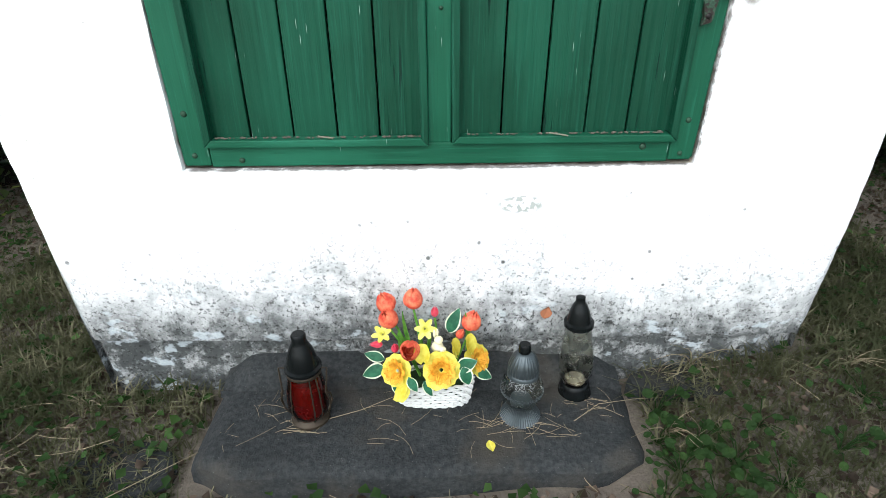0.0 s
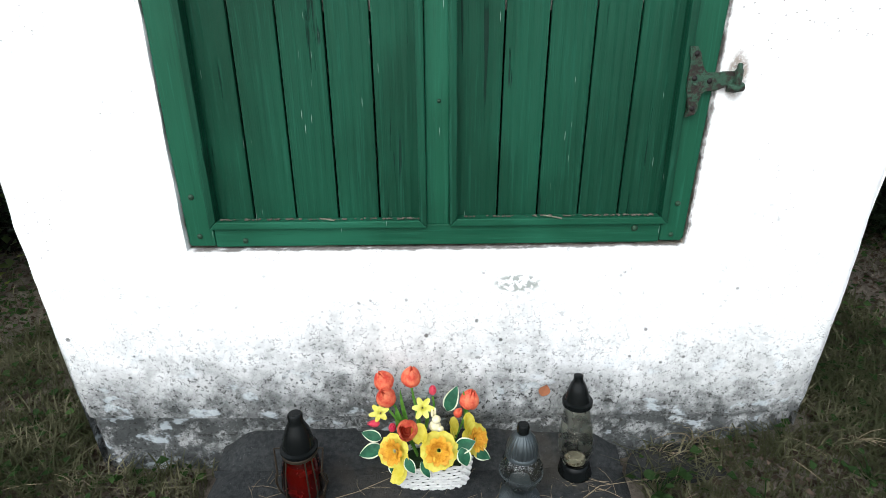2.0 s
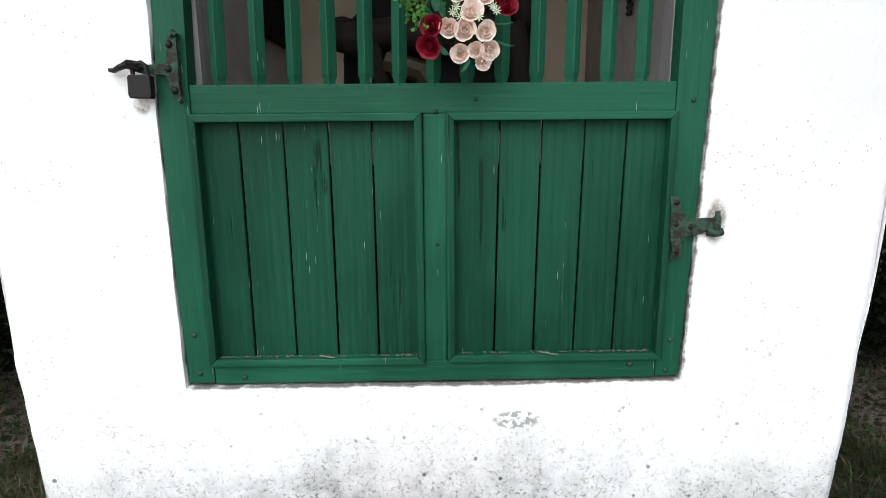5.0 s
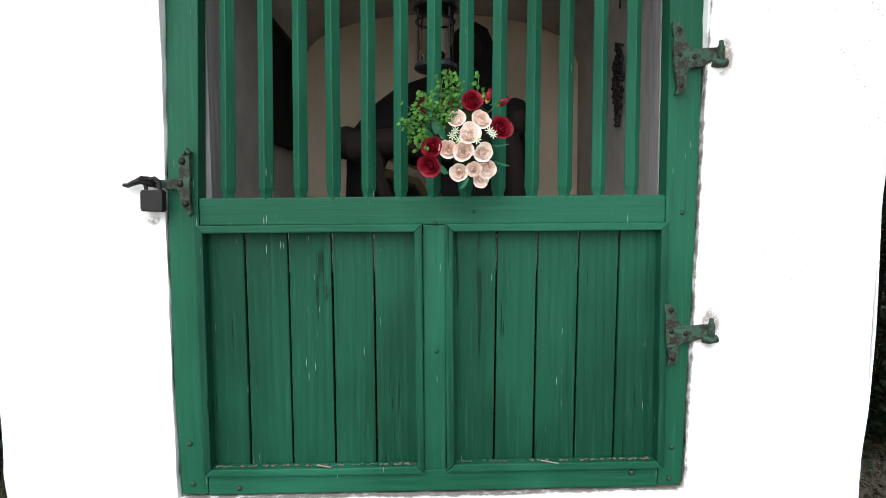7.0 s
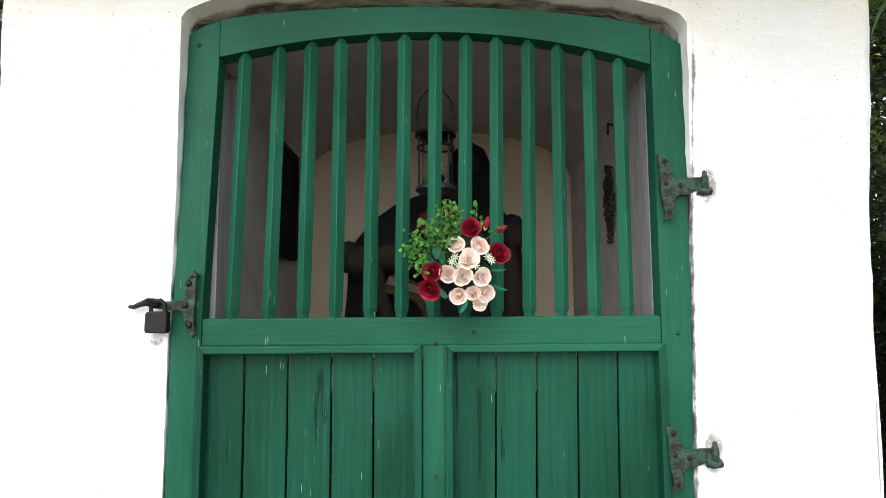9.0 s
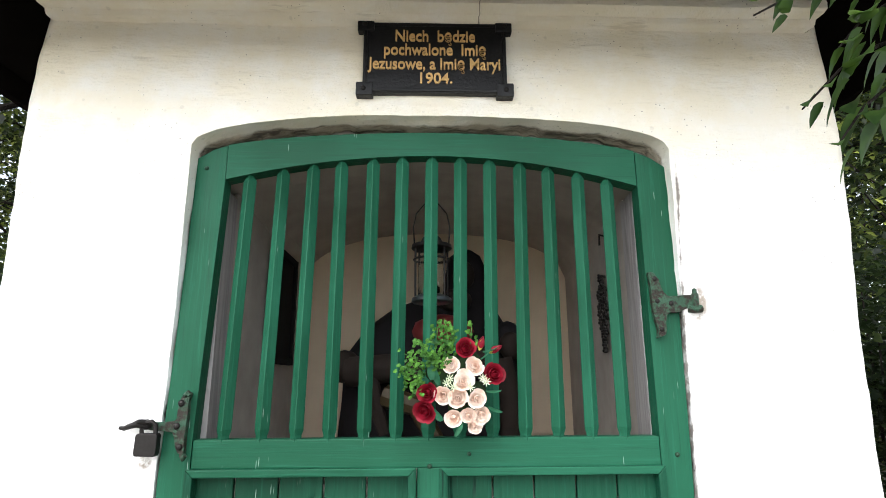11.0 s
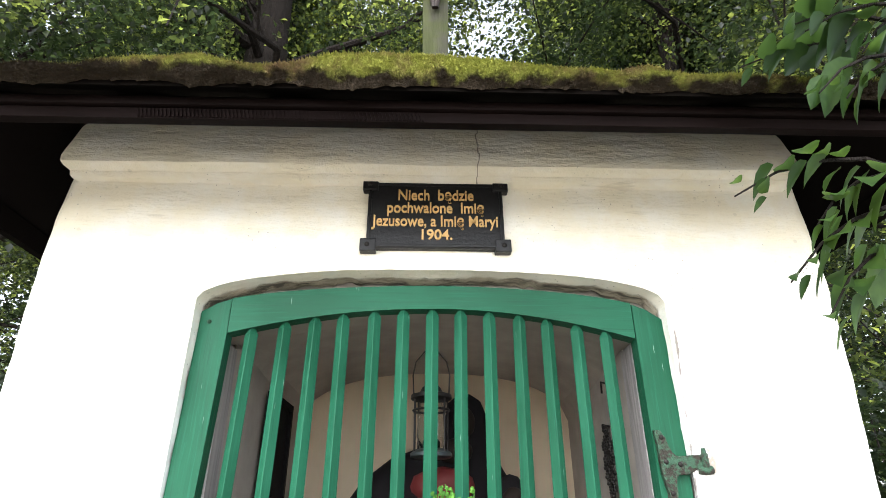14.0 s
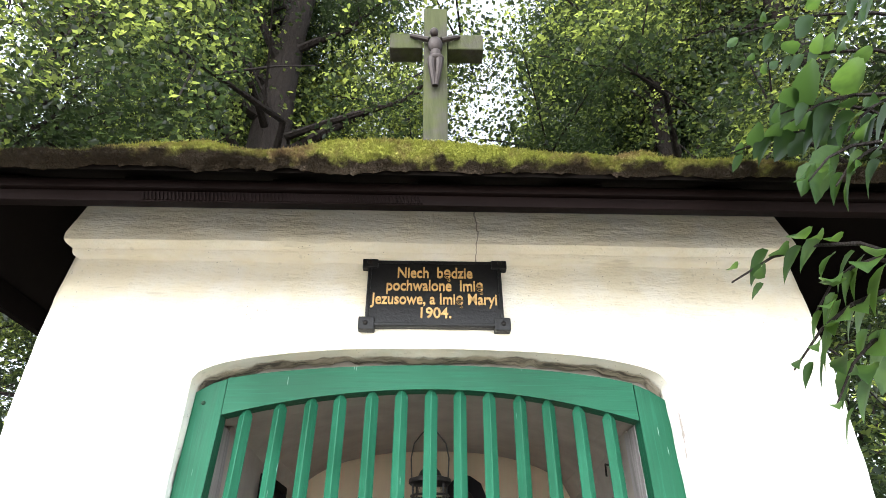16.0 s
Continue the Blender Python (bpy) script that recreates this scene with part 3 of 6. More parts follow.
        for pts, mt in (
            ([(ox0, oz1), (ox1, oz1), (ox1 - w, oz1 - w), (ox0 + w, oz1 - w)], GREEN_X), ([(ox0, oz0), (ox1, oz0), (ox1 - w, oz0 + w), (ox0 + w, oz0 + w)], GREEN_X),
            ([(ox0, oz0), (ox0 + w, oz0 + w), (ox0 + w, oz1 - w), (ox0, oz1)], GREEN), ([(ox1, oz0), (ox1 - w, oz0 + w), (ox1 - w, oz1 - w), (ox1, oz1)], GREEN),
        ):
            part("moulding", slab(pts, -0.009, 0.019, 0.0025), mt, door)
    # square bars set on edge
    bottom = (-0.405, -0.329, -0.260, -0.193, -0.123, -0.058, 0.008, 0.073, 0.140, 0.208, 0.276, 0.345, 0.413)
    top = (-0.391, -0.318, -0.251, -0.188, -0.117, -0.051, 0.016, 0.081, 0.147, 0.216, 0.280, 0.348, 0.414)
    for a, b in zip(bottom, top):
        bm = bmesh.new()
        z1 = head_inner(b) + 0.004
        d, c = 0.0155, 0.013
        rows = []
        for k, (f, z) in enumerate(((0.75, 1.450), (0.75, 1.462), (1, 1.474), (1, z1 - 0.018), (0.35, z1))):
            x = a + (b - a) * (z - 1.45) / (z1 - 1.45)
            rows.append([bm.verts.new((x + dx * d * f, c + dy * d * (f if k else 0.9), z)) for dx, dy in ((0, -1), (1, 0), (0, 1), (-1, 0))])
        for p, q in zip(rows, rows[1:]):
            for i in range(4):
                bm.faces.new((p[i], p[(i + 1) % 4], q[(i + 1) % 4], q[i]))
        bm.faces.new(rows[0][::-1]), bm.faces.new(rows[-1])
        bmesh.ops.bevel(bm, geom=[e for e in bm.edges if abs(e.verts[0].co.z - e.verts[1].co.z) > 0.2], offset=0.0015, segments=1, affect="EDGES")
        part("bar", bm, GREEN_Z, door)
    # bolt heads and nails
    for x, z, r in ((-0.496, 0.953, 0.0065), (-0.398, 0.857, 0.006), (0.419, 0.877, 0.007), (0.497, 0.862, 0.005), (0.502, 0.930, 0.006), (0.011, 1.402, 0.005), (0.513, 1.42, 0.005), (-0.485, 2.03, 0.005), (0.09, 1.425, 0.004), (-0.492, 0.868, 0.006), (0.012, 1.14, 0.004), (0.47, 1.39, 0.004)):
        bm = bmesh.new()
        ball(bm, (x, 0.0, z), (r, 0.004, r), 2)
        part("bolt_head", bm, IRON, door, smooth=True)
    return door


build_door()


# ---- ironwork on the door and wall ----
def build_hinge(name, x, z, s=1.0):
    """A forged strap hinge: an anchor-shaped plate, an arm and the pin in the wall."""
    h = thing(name, "green painted forged iron strap hinge on its wall pin", "hinge", group="door hinges", at=(x, -0.001, z))
    outline = [(-0.016, 0.085), (-0.003, 0.084), (0.006, 0.070), (0.009, 0.048), (0.015, 0.040), (0.021, 0.031), (0.045, 0.031), (0.052, 0.035), (0.084, 0.036), (0.087, 0.020), (0.075, 0.014), (0.060, 0.008), (0.049, 0.000), (0.040, -0.003), (0.021, -0.001), (0.014, -0.008), (0.011, -0.026), (0.014, -0.040), (0.010, -0.050), (-0.008, -0.056), (-0.002, -0.040), (-0.007, -0.026), (-0.012, 0.000), (-0.013, 0.024), (-0.011, 0.054), (-0.016, 0.074)]
    part("plate", slab([(x, (z - 0.018) * s) for x, z in outline], -0.009, 0.002, 0.002), WORN_IRON, h)
    bm = lathe(bmesh.new(), [(0.004, -0.014), (0.0075, -0.010), (0.0075, 0.018), (0.005, 0.022), (0.005, 0.029), (0.002, 0.031)], 12, (0.080, -0.010, 0))
    tube(bm, [(0.064, -0.006, -0.012), (0.076, -0.010, -0.014), (0.092, -0.008, -0.012)], 0.0085, 10)
    tube(bm, [(0.080, -0.004, -0.012), (0.080, 0.05, -0.012)], 0.008)
    part("pin", bm, WORN_IRON, h, smooth=True)
    for px, pz in ((0.003, -0.056 * s), (-0.003, 0.052 * s), (-0.001, 0.004), (0.028, -0.001)):
        bm = bmesh.new()
        ball(bm, (px, -0.008, pz), (0.0058, 0.0035, 0.0058), 2)
        part("rivet", bm, BLACK_IRON, h, smooth=True)
    return h


build_hinge("strap_hinge", 0.497, 1.727)
build_hinge("strap_hinge", 0.492, 1.174, 0.92)


def build_latch():
    h = thing("hasp", "forged iron hasp plate with green paint worn off", "hasp", at=(-0.482, -0.001, 1.484))
    h.scale = (1.0, 1.3, 1.06)
    bm = slab([(0.000, -0.048), (0.014, -0.058), (0.012, -0.048), (0.011, -0.02), (0.013, 0.020), (0.011, 0.042), (0.016, 0.058), (0.008, 0.062), (-0.002, 0.052), (-0.008, 0.036), (-0.006, 0.010), (-0.012, 0.006), (-0.060, 0.006), (-0.060, -0.008), (-0.012, -0.010), (-0.007, -0.022), (-0.006, -0.038)], -0.008, 0.002, 0.0016)
    part("plate", bm, WORN_IRON, h)
    bm = bmesh.new()
    tube(bm, [(0.008, -0.006, -0.052), (0.014, -0.012, -0.058), (0.018, -0.012, -0.052)], 0.0045, 8)
    part("scroll", bm, WORN_IRON, h, smooth=True)
    bm = bmesh.new()
    tube(bm, [(0.004, -0.006, 0.054), (0.012, -0.012, 0.060), (0.016, -0.012, 0.054)], 0.0045, 8)
    part("scroll", bm, WORN_IRON, h, smooth=True)
    bm = bmesh.new()
    tube(bm, [(-0.055, 0.03, 0.0), (-0.062, -0.012, 0.0), (-0.075, -0.020, 0.004), (-0.092, -0.016, 0.0), (-0.104, -0.012, -0.004), (-0.114, -0.010, -0.003)], 0.008, 10, 0.0035)
    tube(bm, [(-0.060, -0.012, 0.006), (-0.072, -0.022, 0.008), (-0.086, -0.018, 0.003)], 0.006, 8, 0.004)
    part("staple", bm, BLACK_IRON, h, smooth=True)
    for px, pz in ((-0.001, 0.040), (-0.006, -0.001), (0.003, -0.038)):
        bm = bmesh.new()
        ball(bm, (px, -0.008, pz), (0.0068, 0.004, 0.0068), 2)
        part("rivet", bm, BLACK_IRON, h, smooth=True)
    p = thing("padlock", "old rusty black padlock hanging from the hasp", "padlock", at=(-0.536, -0.022, 1.451))
    bm = slab([(-0.020, -0.022), (0.018, -0.023), (0.021, -0.018), (0.021, 0.016), (0.018, 0.020), (-0.018, 0.020), (-0.021, 0.015), (-0.022, -0.016)], -0.009, 0.010, 0.003)
    part("body", bm, BLACK_IRON, p)
    bm = tube(bmesh.new(), [(-0.013, 0, 0.018), (-0.014, 0, 0.030), (-0.008, 0, 0.040), (0.004, 0, 0.042), (0.012, 0, 0.036), (0.014, 0, 0.018)], 0.0042, 8)
    part("shackle", bm, BLACK_IRON, p, smooth=True)


build_latch()

# ---- inscription plaque ----
GOLD = simple("worn_gold_paint", (0.62, 0.40, 0.16), 0.55, 0.0, 0.60, 120, 0.3)
ENAMEL = simple("black_cast_iron_plate", (0.012, 0.012, 0.013), 0.38, 0.2, 0.5, 120, 0.7)


def build_plaque():
    p = thing("plaque", "black cast iron plaque with raised worn gold lettering", "plaque", at=(0.022, -0.036, 2.283))
    part("plate", slab(rect(-0.163, 0.163, -0.088, 0.088), -0.007, 0.016, 0.002), ENAMEL, p)
    for pts in (rect(-0.160, 0.160, 0.079, 0.086), rect(-0.160, 0.160, -0.086, -0.079), rect(-0.161, -0.154, -0.079, 0.079), rect(0.154, 0.161, -0.079, 0.079)):
        part("rim", slab(pts, -0.011, -0.005, 0.0015), ENAMEL, p)
    for sx in (-1, 1):
        for sz in (-1, 1):
            cx, cz = sx * 0.158, sz * 0.081
            part("corner_tab", slab(rect(cx - 0.019, cx + 0.019, cz - 0.016, cz + 0.016), -0.0125, 0.014, 0.003), ENAMEL, p)
            bm = bmesh.new()
            ball(bm, (cx + sx * 0.002, -0.013, cz), (0.006, 0.004, 0.006), 2)
            part("screw", bm, BLACK_IRON, p, smooth=True)
    for text, z, size, wide in (("Niech  będzie", 0.040, 0.036, 0.182), ("pochwalone  Imię", 0.005, 0.036, 0.232), ("Jezusowe, a Imię Maryi", -0.031, 0.036, 0.300), ("1904.", -0.066, 0.033, 0.072)):
        cu = bpy.data.curves.new("lettering", "FONT")
        cu.body, cu.size, cu.extrude, cu.offset = text, size * 1.12, 0.0022, 0.0005
        cu.align_x = "CENTER"
        tmp = bpy.data.objects.new("lettering", cu)
        scene.collection.objects.link(tmp)
        me = bpy.data.meshes.new_from_object(tmp.evaluated_get(bpy.context.evaluated_depsgraph_get()))
        bpy.data.objects.remove(tmp)
        xs = [v.co.x for v in me.vertices]
        k = wide / (max(xs) - min(xs))
        me.transform(Matrix.Translation((0, -0.0085, z)) @ Matrix.Rotation(radians(90), 4, "X") @ Matrix.Diagonal((k, 1, 1, 1)))
        me.materials.clear()
        me.materials.append(GOLD)
        ob = new("lettering", me)
        ob.parent = p


build_plaque()


# ---- roof ----
def moss_top(x):
    return 0.006 + interp(x, [(-1.6, 2.388), (-0.85, 2.393), (-0.66, 2.400), (-0.54, 2.426), (-0.42, 2.428), (-0.33, 2.408), (-0.2, 2.440), (-0.07, 2.452), (0.10, 2.446), (0.24, 2.424), (0.36, 2.418), (0.42, 2.430), (0.50, 2.412), (0.8, 2.402), (1.5, 2.390)])


def build_roof():
    roof = thing("roof", "low hipped roof of shade-darkened timber thickly grown with moss", "roof", kind="structure")
    S, E, R = 0.66, -0.375, 0.80
    x0, x1, rear = -1.13, 1.18, 1.975
    top = (0.04, R, S * (R - E))
    bm = bmesh.new()
    lo, hi = ([bm.verts.new((x, y, z)) for x, y in ((x0, E), (x1, E), (x1, rear), (x0, rear))] for z in (2.372, 2.402))
    a, b = bm.verts.new((top[0], top[1], top[2] + 2.372)), bm.verts.new((top[0], top[1], top[2] + 2.402))
    for k in range(4):
        n = (k + 1) % 4
        bm.faces.new((lo[n], lo[k], a)), bm.faces.new((hi[k], hi[n], b)), bm.faces.new((lo[k], lo[n], hi[n], hi[k]))
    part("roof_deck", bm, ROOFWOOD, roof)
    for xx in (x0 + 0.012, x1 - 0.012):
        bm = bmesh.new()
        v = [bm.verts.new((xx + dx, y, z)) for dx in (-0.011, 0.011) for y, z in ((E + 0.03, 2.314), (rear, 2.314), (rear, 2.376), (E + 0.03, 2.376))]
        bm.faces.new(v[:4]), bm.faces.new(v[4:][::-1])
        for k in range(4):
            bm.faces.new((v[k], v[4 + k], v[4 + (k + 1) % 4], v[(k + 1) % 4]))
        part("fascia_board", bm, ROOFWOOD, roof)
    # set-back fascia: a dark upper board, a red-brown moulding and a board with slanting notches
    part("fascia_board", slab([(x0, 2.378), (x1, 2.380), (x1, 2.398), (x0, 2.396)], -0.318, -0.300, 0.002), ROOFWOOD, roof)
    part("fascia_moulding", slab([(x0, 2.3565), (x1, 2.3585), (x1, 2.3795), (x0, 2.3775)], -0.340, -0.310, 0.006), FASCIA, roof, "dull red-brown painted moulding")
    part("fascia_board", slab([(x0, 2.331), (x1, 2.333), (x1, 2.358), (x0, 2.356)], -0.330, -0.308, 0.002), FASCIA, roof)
    bm = bmesh.new()
    for i in range(74):
        x = -0.56 + i * 0.0075
        prism(bm, [(x, 2.334), (x + 0.0038, 2.334), (x - 0.0015, 2.353), (x - 0.0053, 2.353)], -0.3335, -0.329)
    part("notched_strip", bm, FASCIA, roof, "row of slanting notches cut in the board")
    for i in range(7):
        x = -0.95 + i * 0.31
        bm = bmesh.new()
        v = [bm.verts.new((xx, y, 2.372 + S * (y - E) + dz)) for xx in (x, x + 0.09) for y, dz in ((E + 0.09, -0.005), (E + 0.09, -0.045), (-0.06, -0.045), (-0.06, -0.005))]
        bm.faces.new(v[:4]), bm.faces.new(v[4:][::-1])
        for k in range(4):
            bm.faces.new((v[k], v[4 + k], v[4 + (k + 1) % 4], v[(k + 1) % 4]))
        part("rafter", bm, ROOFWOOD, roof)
    # moss cushion
    nx, ny = 300, 44
    bm = bmesh.new()
    g = []
    for j in range(ny + 1):
        row = []
        for i in range(nx + 1):
            v = j / ny
            inset = max(0.0, (v - 0.22) / 0.78) * 0.62 * 0.99
            x = x0 + inset + (x1 - x0 - 2 * inset) * i / nx
            n1 = noise.noise((x * 5, v * 4, 1.0)) * 0.5 + noise.noise((x * 17, v * 14, 4.0)) * 0.35 + noise.noise((x * 55, v * 40, 8.0)) * 0.30 + noise.noise((x * 120, v * 60, 3.0)) * 0.22
            lump = max(0.0, noise.noise((x * 8.0, 3.3, 0.0)))
            cushion = 0.014 * noise.noise((x * 11, v * 9, 6.0))
            if v < 0.22:
                k = v / 0.22
                y = E - 0.006 - (0.022 + 0.018 * lump) * math.sin(k * math.pi * 0.8) - 0.020 * n1
                lowz = 2.380 - 0.024 * lump - 0.045 * max(0, n1) * (1 - k)
                z = lowz + (moss_top(x) - 0.012 - lowz) * k
            else:
                k = (v - 0.22) / 0.78
                y = E + k * 0.62
                z = moss_top(x) + 0.008 * noise.noise((x * 6, 1.7, 0)) - 0.012 * math.cos(min(1, k * 9) * math.pi / 2) + S * (y - E) * 0.98 - 0.010 * k + 0.022 * n1 + cushion
            row.append(bm.verts.new((x, y, z)))
        g.append(row)
    for j in range(ny):
        for i in range(nx):
            bm.faces.new((g[j][i], g[j][i + 1], g[j + 1][i + 1], g[j + 1][i]))
    skin = [[v.co.copy() for v in row] for row in g]
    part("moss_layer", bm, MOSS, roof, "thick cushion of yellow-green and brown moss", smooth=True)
    rng = np.random.default_rng(4)
    verts, faces = [], []
    for _ in range(60000):
        row = int(rng.integers(1, 10)) if rng.random() < 0.5 else 9 + int(rng.random() ** 2 * 14)
        col, f = int(rng.integers(0, nx)), rng.random()
        x, y, z = skin[row][col].lerp(skin[row + 1][col + 1], f) + Vector((rng.uniform(-0.004, 0.004), 0, 0))
        d = (rng.normal() * 0.5, -0.8, rng.uniform(0.0, 0.9)) if row < 9 else (rng.normal() * 0.45, -0.35, 1.0)
        d = np.array(d) / np.linalg.norm(d) * rng.uniform(0.003, 0.010)
        w = rng.uniform(0.0006, 0.0014)
        n = len(verts)
        verts += [(x - w, y, z), (x + w, y, z), (x + d[0], y + d[1], z + d[2])]
        faces.append((n, n + 1, n + 2))
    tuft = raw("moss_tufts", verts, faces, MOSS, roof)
    tagged(tuft, "fine moss stems along the eave", kind="stuff")


build_roof()

# ---- roof cross ----
CROSSWOOD = Mat("mossy_grey_oak", 0.9)
_a, _b = CROSSWOOD.noise(30, 6, 0.6, CROSSWOOD.scaled(1, 1, 0.12)), CROSSWOOD.noise(6, 4)
CROSSWOOD.colour(CROSSWOOD.mix(CROSSWOOD.step(_b, 0.36, 0.60), CROSSWOOD.mix(_a, (0.022, 0.022, 0.017), (0.066, 0.062, 0.048)), CROSSWOOD.mix(_a, (0.018, 0.024, 0.009), (0.062, 0.068, 0.028)))).bump(_a, 0.7, 0.01)
CROSSWOOD = CROSSWOOD.m
BRONZE = simple("rusty_brown_cast_metal", (0.020, 0.014, 0.012), 0.6, 0.3, 0.4, 60, 0.5)


def build_cross():
    c = thing("cross", "weathered wooden cross on the roof, green with algae", "cross", at=(0.039, 0.80, 0))
    part("post", slab([(-0.055, 3.08), (0.060, 3.08), (0.068, 4.512), (-0.064, 4.512)], -0.050, 0.050, 0.008), CROSSWOOD, c)
    for x0, x1 in ((-0.247, -0.068), (0.069, 0.264)):
        part("crossbar", slab([(x0, 4.166), (x1, 4.170), (x1, 4.292), (x0, 4.286)], -0.048, 0.052, 0.008), CROSSWOOD, c)
    bm = bmesh.new()
    y = -0.075
    for s in (-1, 1):
        tube(bm, [(s * 0.132, y + 0.02, 4.325), (s * 0.085, y + 0.005, 4.290), (s * 0.034, y, 4.268)], 0.011, 8, 0.016)
        tube(bm, [(s * 0.019, y, 4.115), (s * 0.020, y - 0.02, 4.04), (s * 0.008, y, 3.955), (s * 0.005, y, 3.915)], 0.023, 8, 0.011)
    for p, r in (((0, y, 4.225), (0.041, 0.03, 0.066)), ((0.002, y, 4.145), (0.033, 0.026, 0.056)), ((-0.006, y - 0.014, 4.312), (0.024, 0.024, 0.031)), ((0.006, y, 4.12), (0.042, 0.03, 0.028))):
        ball(bm, p, r, 2)
    ob = part("crucifix_figure", bm, BRONZE, smooth=True)
    ob.location = (0.039, 0.80, -0.066)
    tagged(ob, "small rusty brown cast metal figure fixed to the cross", "figure")


build_cross()


# ---- stone step and slabs ----
def build_step():
    bm = bmesh.new()
    xs, ys = np.linspace(-0.530, 0.445, 61), np.linspace(-0.304, 0.02, 24)
    g = []
    for y in ys:
        row = []
        for x in xs:
            fx = max(0, abs(x + 0.043) - 0.43) / 0.06
            fy = max(0, -0.268 - y) / 0.050
            drop = 0.026 * min(1.4, fx * fx + fy * fy) + 0.006 * noise.noise((x * 5, y * 5, 0)) + 0.003 * noise.noise((x * 22, y * 22, 5))
            yy = y + 0.02 * noise.noise((x * 3, 1, 0)) * smoothstep(-0.2, -0.3, y) + 0.05 * smoothstep(0.36, 0.5, abs(x + 0.046)) * smoothstep(-0.15, -0.3, y)
            row.append(bm.verts.new((x, yy, 0.295 - drop)))
        g.append(row)
    for p, q in zip(g, g[1:]):
        for i in range(len(p) - 1):
            bm.faces.new((p[i], p[i + 1], q[i + 1], q[i]))
    rim = [e for e in bm.edges if e.is_boundary]
    out = bmesh.ops.extrude_edge_only(bm, edges=rim)
    for v in out["geom"]:
        if isinstance(v, bmesh.types.BMVert):
            v.co.z = 0.10
            v.co.y -= 0.012
    tagged(part("step", bm, STONE, smooth=True), "worn dark concrete doorstep with rounded edges and pine needles", "step")
    bm = bmesh.new()
    g = []
    for x in np.linspace(-0.53, 0.44, 61):
        top = 0.352 + 0.016 * noise.noise((x * 5, 0, 3)) - 0.05 * smoothstep(0.40, 0.5, abs(x + 0.045))
        g.append([bm.verts.new((x, y + 0.006 * noise.noise((x * 9, z * 9, 1)), z)) for y, z in ((-0.060, 0.28), (-0.057, 0.300), (-0.048, top - 0.016), (-0.026, top - 0.004), (0.03, top + 0.008))])
    for p, q in zip(g, g[1:]):
        for i in range(4):
            bm.faces.new((p[i], p[i + 1], q[i + 1], q[i]))
    tagged(part("mortar_fillet", bm, STONE, smooth=True), "dark mortar ridge where the step meets the wall", "trim", kind="structure")
    for cx, cy, sx, sy, rz in ((-0.70, -0.24, 0.13, 0.085, 12), (0.62, -0.05, 0.17, 0.06, -6)):
        bm = bmesh.new()
        n = 14
        pts = [(cx + sx * math.cos(2 * math.pi * i / n) * (1 + 0.18 * noise.noise((i * 1.7, cx, 0))), cy + sy * math.sin(2 * math.pi * i / n) * (1 + 0.2 * noise.noise((i * 2.1, 4, cx)))) for i in range(n)]
        z = ground_z(cx, cy)
        a = [bm.verts.new((x, y, z - 0.05)) for x, y in pts]
        b = [bm.verts.new((x, y, z + 0.012)) for x, y in pts]
        bm.faces.new(b)
        for i in range(n):
            bm.faces.new((a[i], a[(i + 1) % n], b[(i + 1) % n], b[i]))
        bmesh.ops.bevel(bm, geom=[e for e in bm.edges if e.verts[0].co.z > z and e.verts[1].co.z > z], offset=0.008, segments=2, affect="EDGES")
        tagged(part("flat_stone", bm, STONE, smooth=True), "flat dark stone sunk into the ground beside the step", "stone", group="flat stones")


build_step()


# ---- grave lanterns ----
def glass(name, c, rough=0.06, ior=1.06):
    k = Mat(name, rough)
    k.colour(c)
    k.b.inputs["Transmission Weight"].default_value = 1.0
    k.b.inputs["IOR"].default_value = ior
    k.b.inputs["Coat Weight"].default_value = 1.0
    k.b.inputs["Coat Roughness"].default_value = 0.08
    n = k.noise(30, 5, 0.6)
    k.rough(k.step(n, 0.35, 0.7, rough, rough + 0.22))
    k.bump(n, 0.15, 0.003)
    return k.m


RED_GLASS = glass("red_glass", (0.15, 0.005, 0.003), 0.1)
SMOKE_GLASS = glass("dusty_clear_glass", (0.80, 0.84, 0.80))
AMBER_GLASS = glass("yellowed_clear_glass", (0.84, 0.83, 0.74), 0.14, 1.13)
RED_WAX = simple("red_candle_insert", (0.36, 0.040, 0.022), 0.5, 0, 0.3, 30, 0.1)
WAX = simple("yellowed_wax_insert", (0.17, 0.155, 0.115), 0.5, 0, 0.25, 30, 0.1)
CAP_BLACK = simple("black_plastic_cap", (0.005, 0.006, 0.006), 0.20, 0, 0.4, 80, 0.2)
CAP_BLACK.node_tree.nodes["Principled BSDF"].inputs["Specular IOR Level"].default_value = 0.12
CAP_GREY = simple("grey_metallised_plastic", (0.060, 0.072, 0.076), 0.30, 0.6, 0.4, 90, 0.3)
BRASS = simple("tarnished_brass_trim", (0.036, 0.027, 0.018), 0.5, 0.5, 0.4, 120, 0.3)


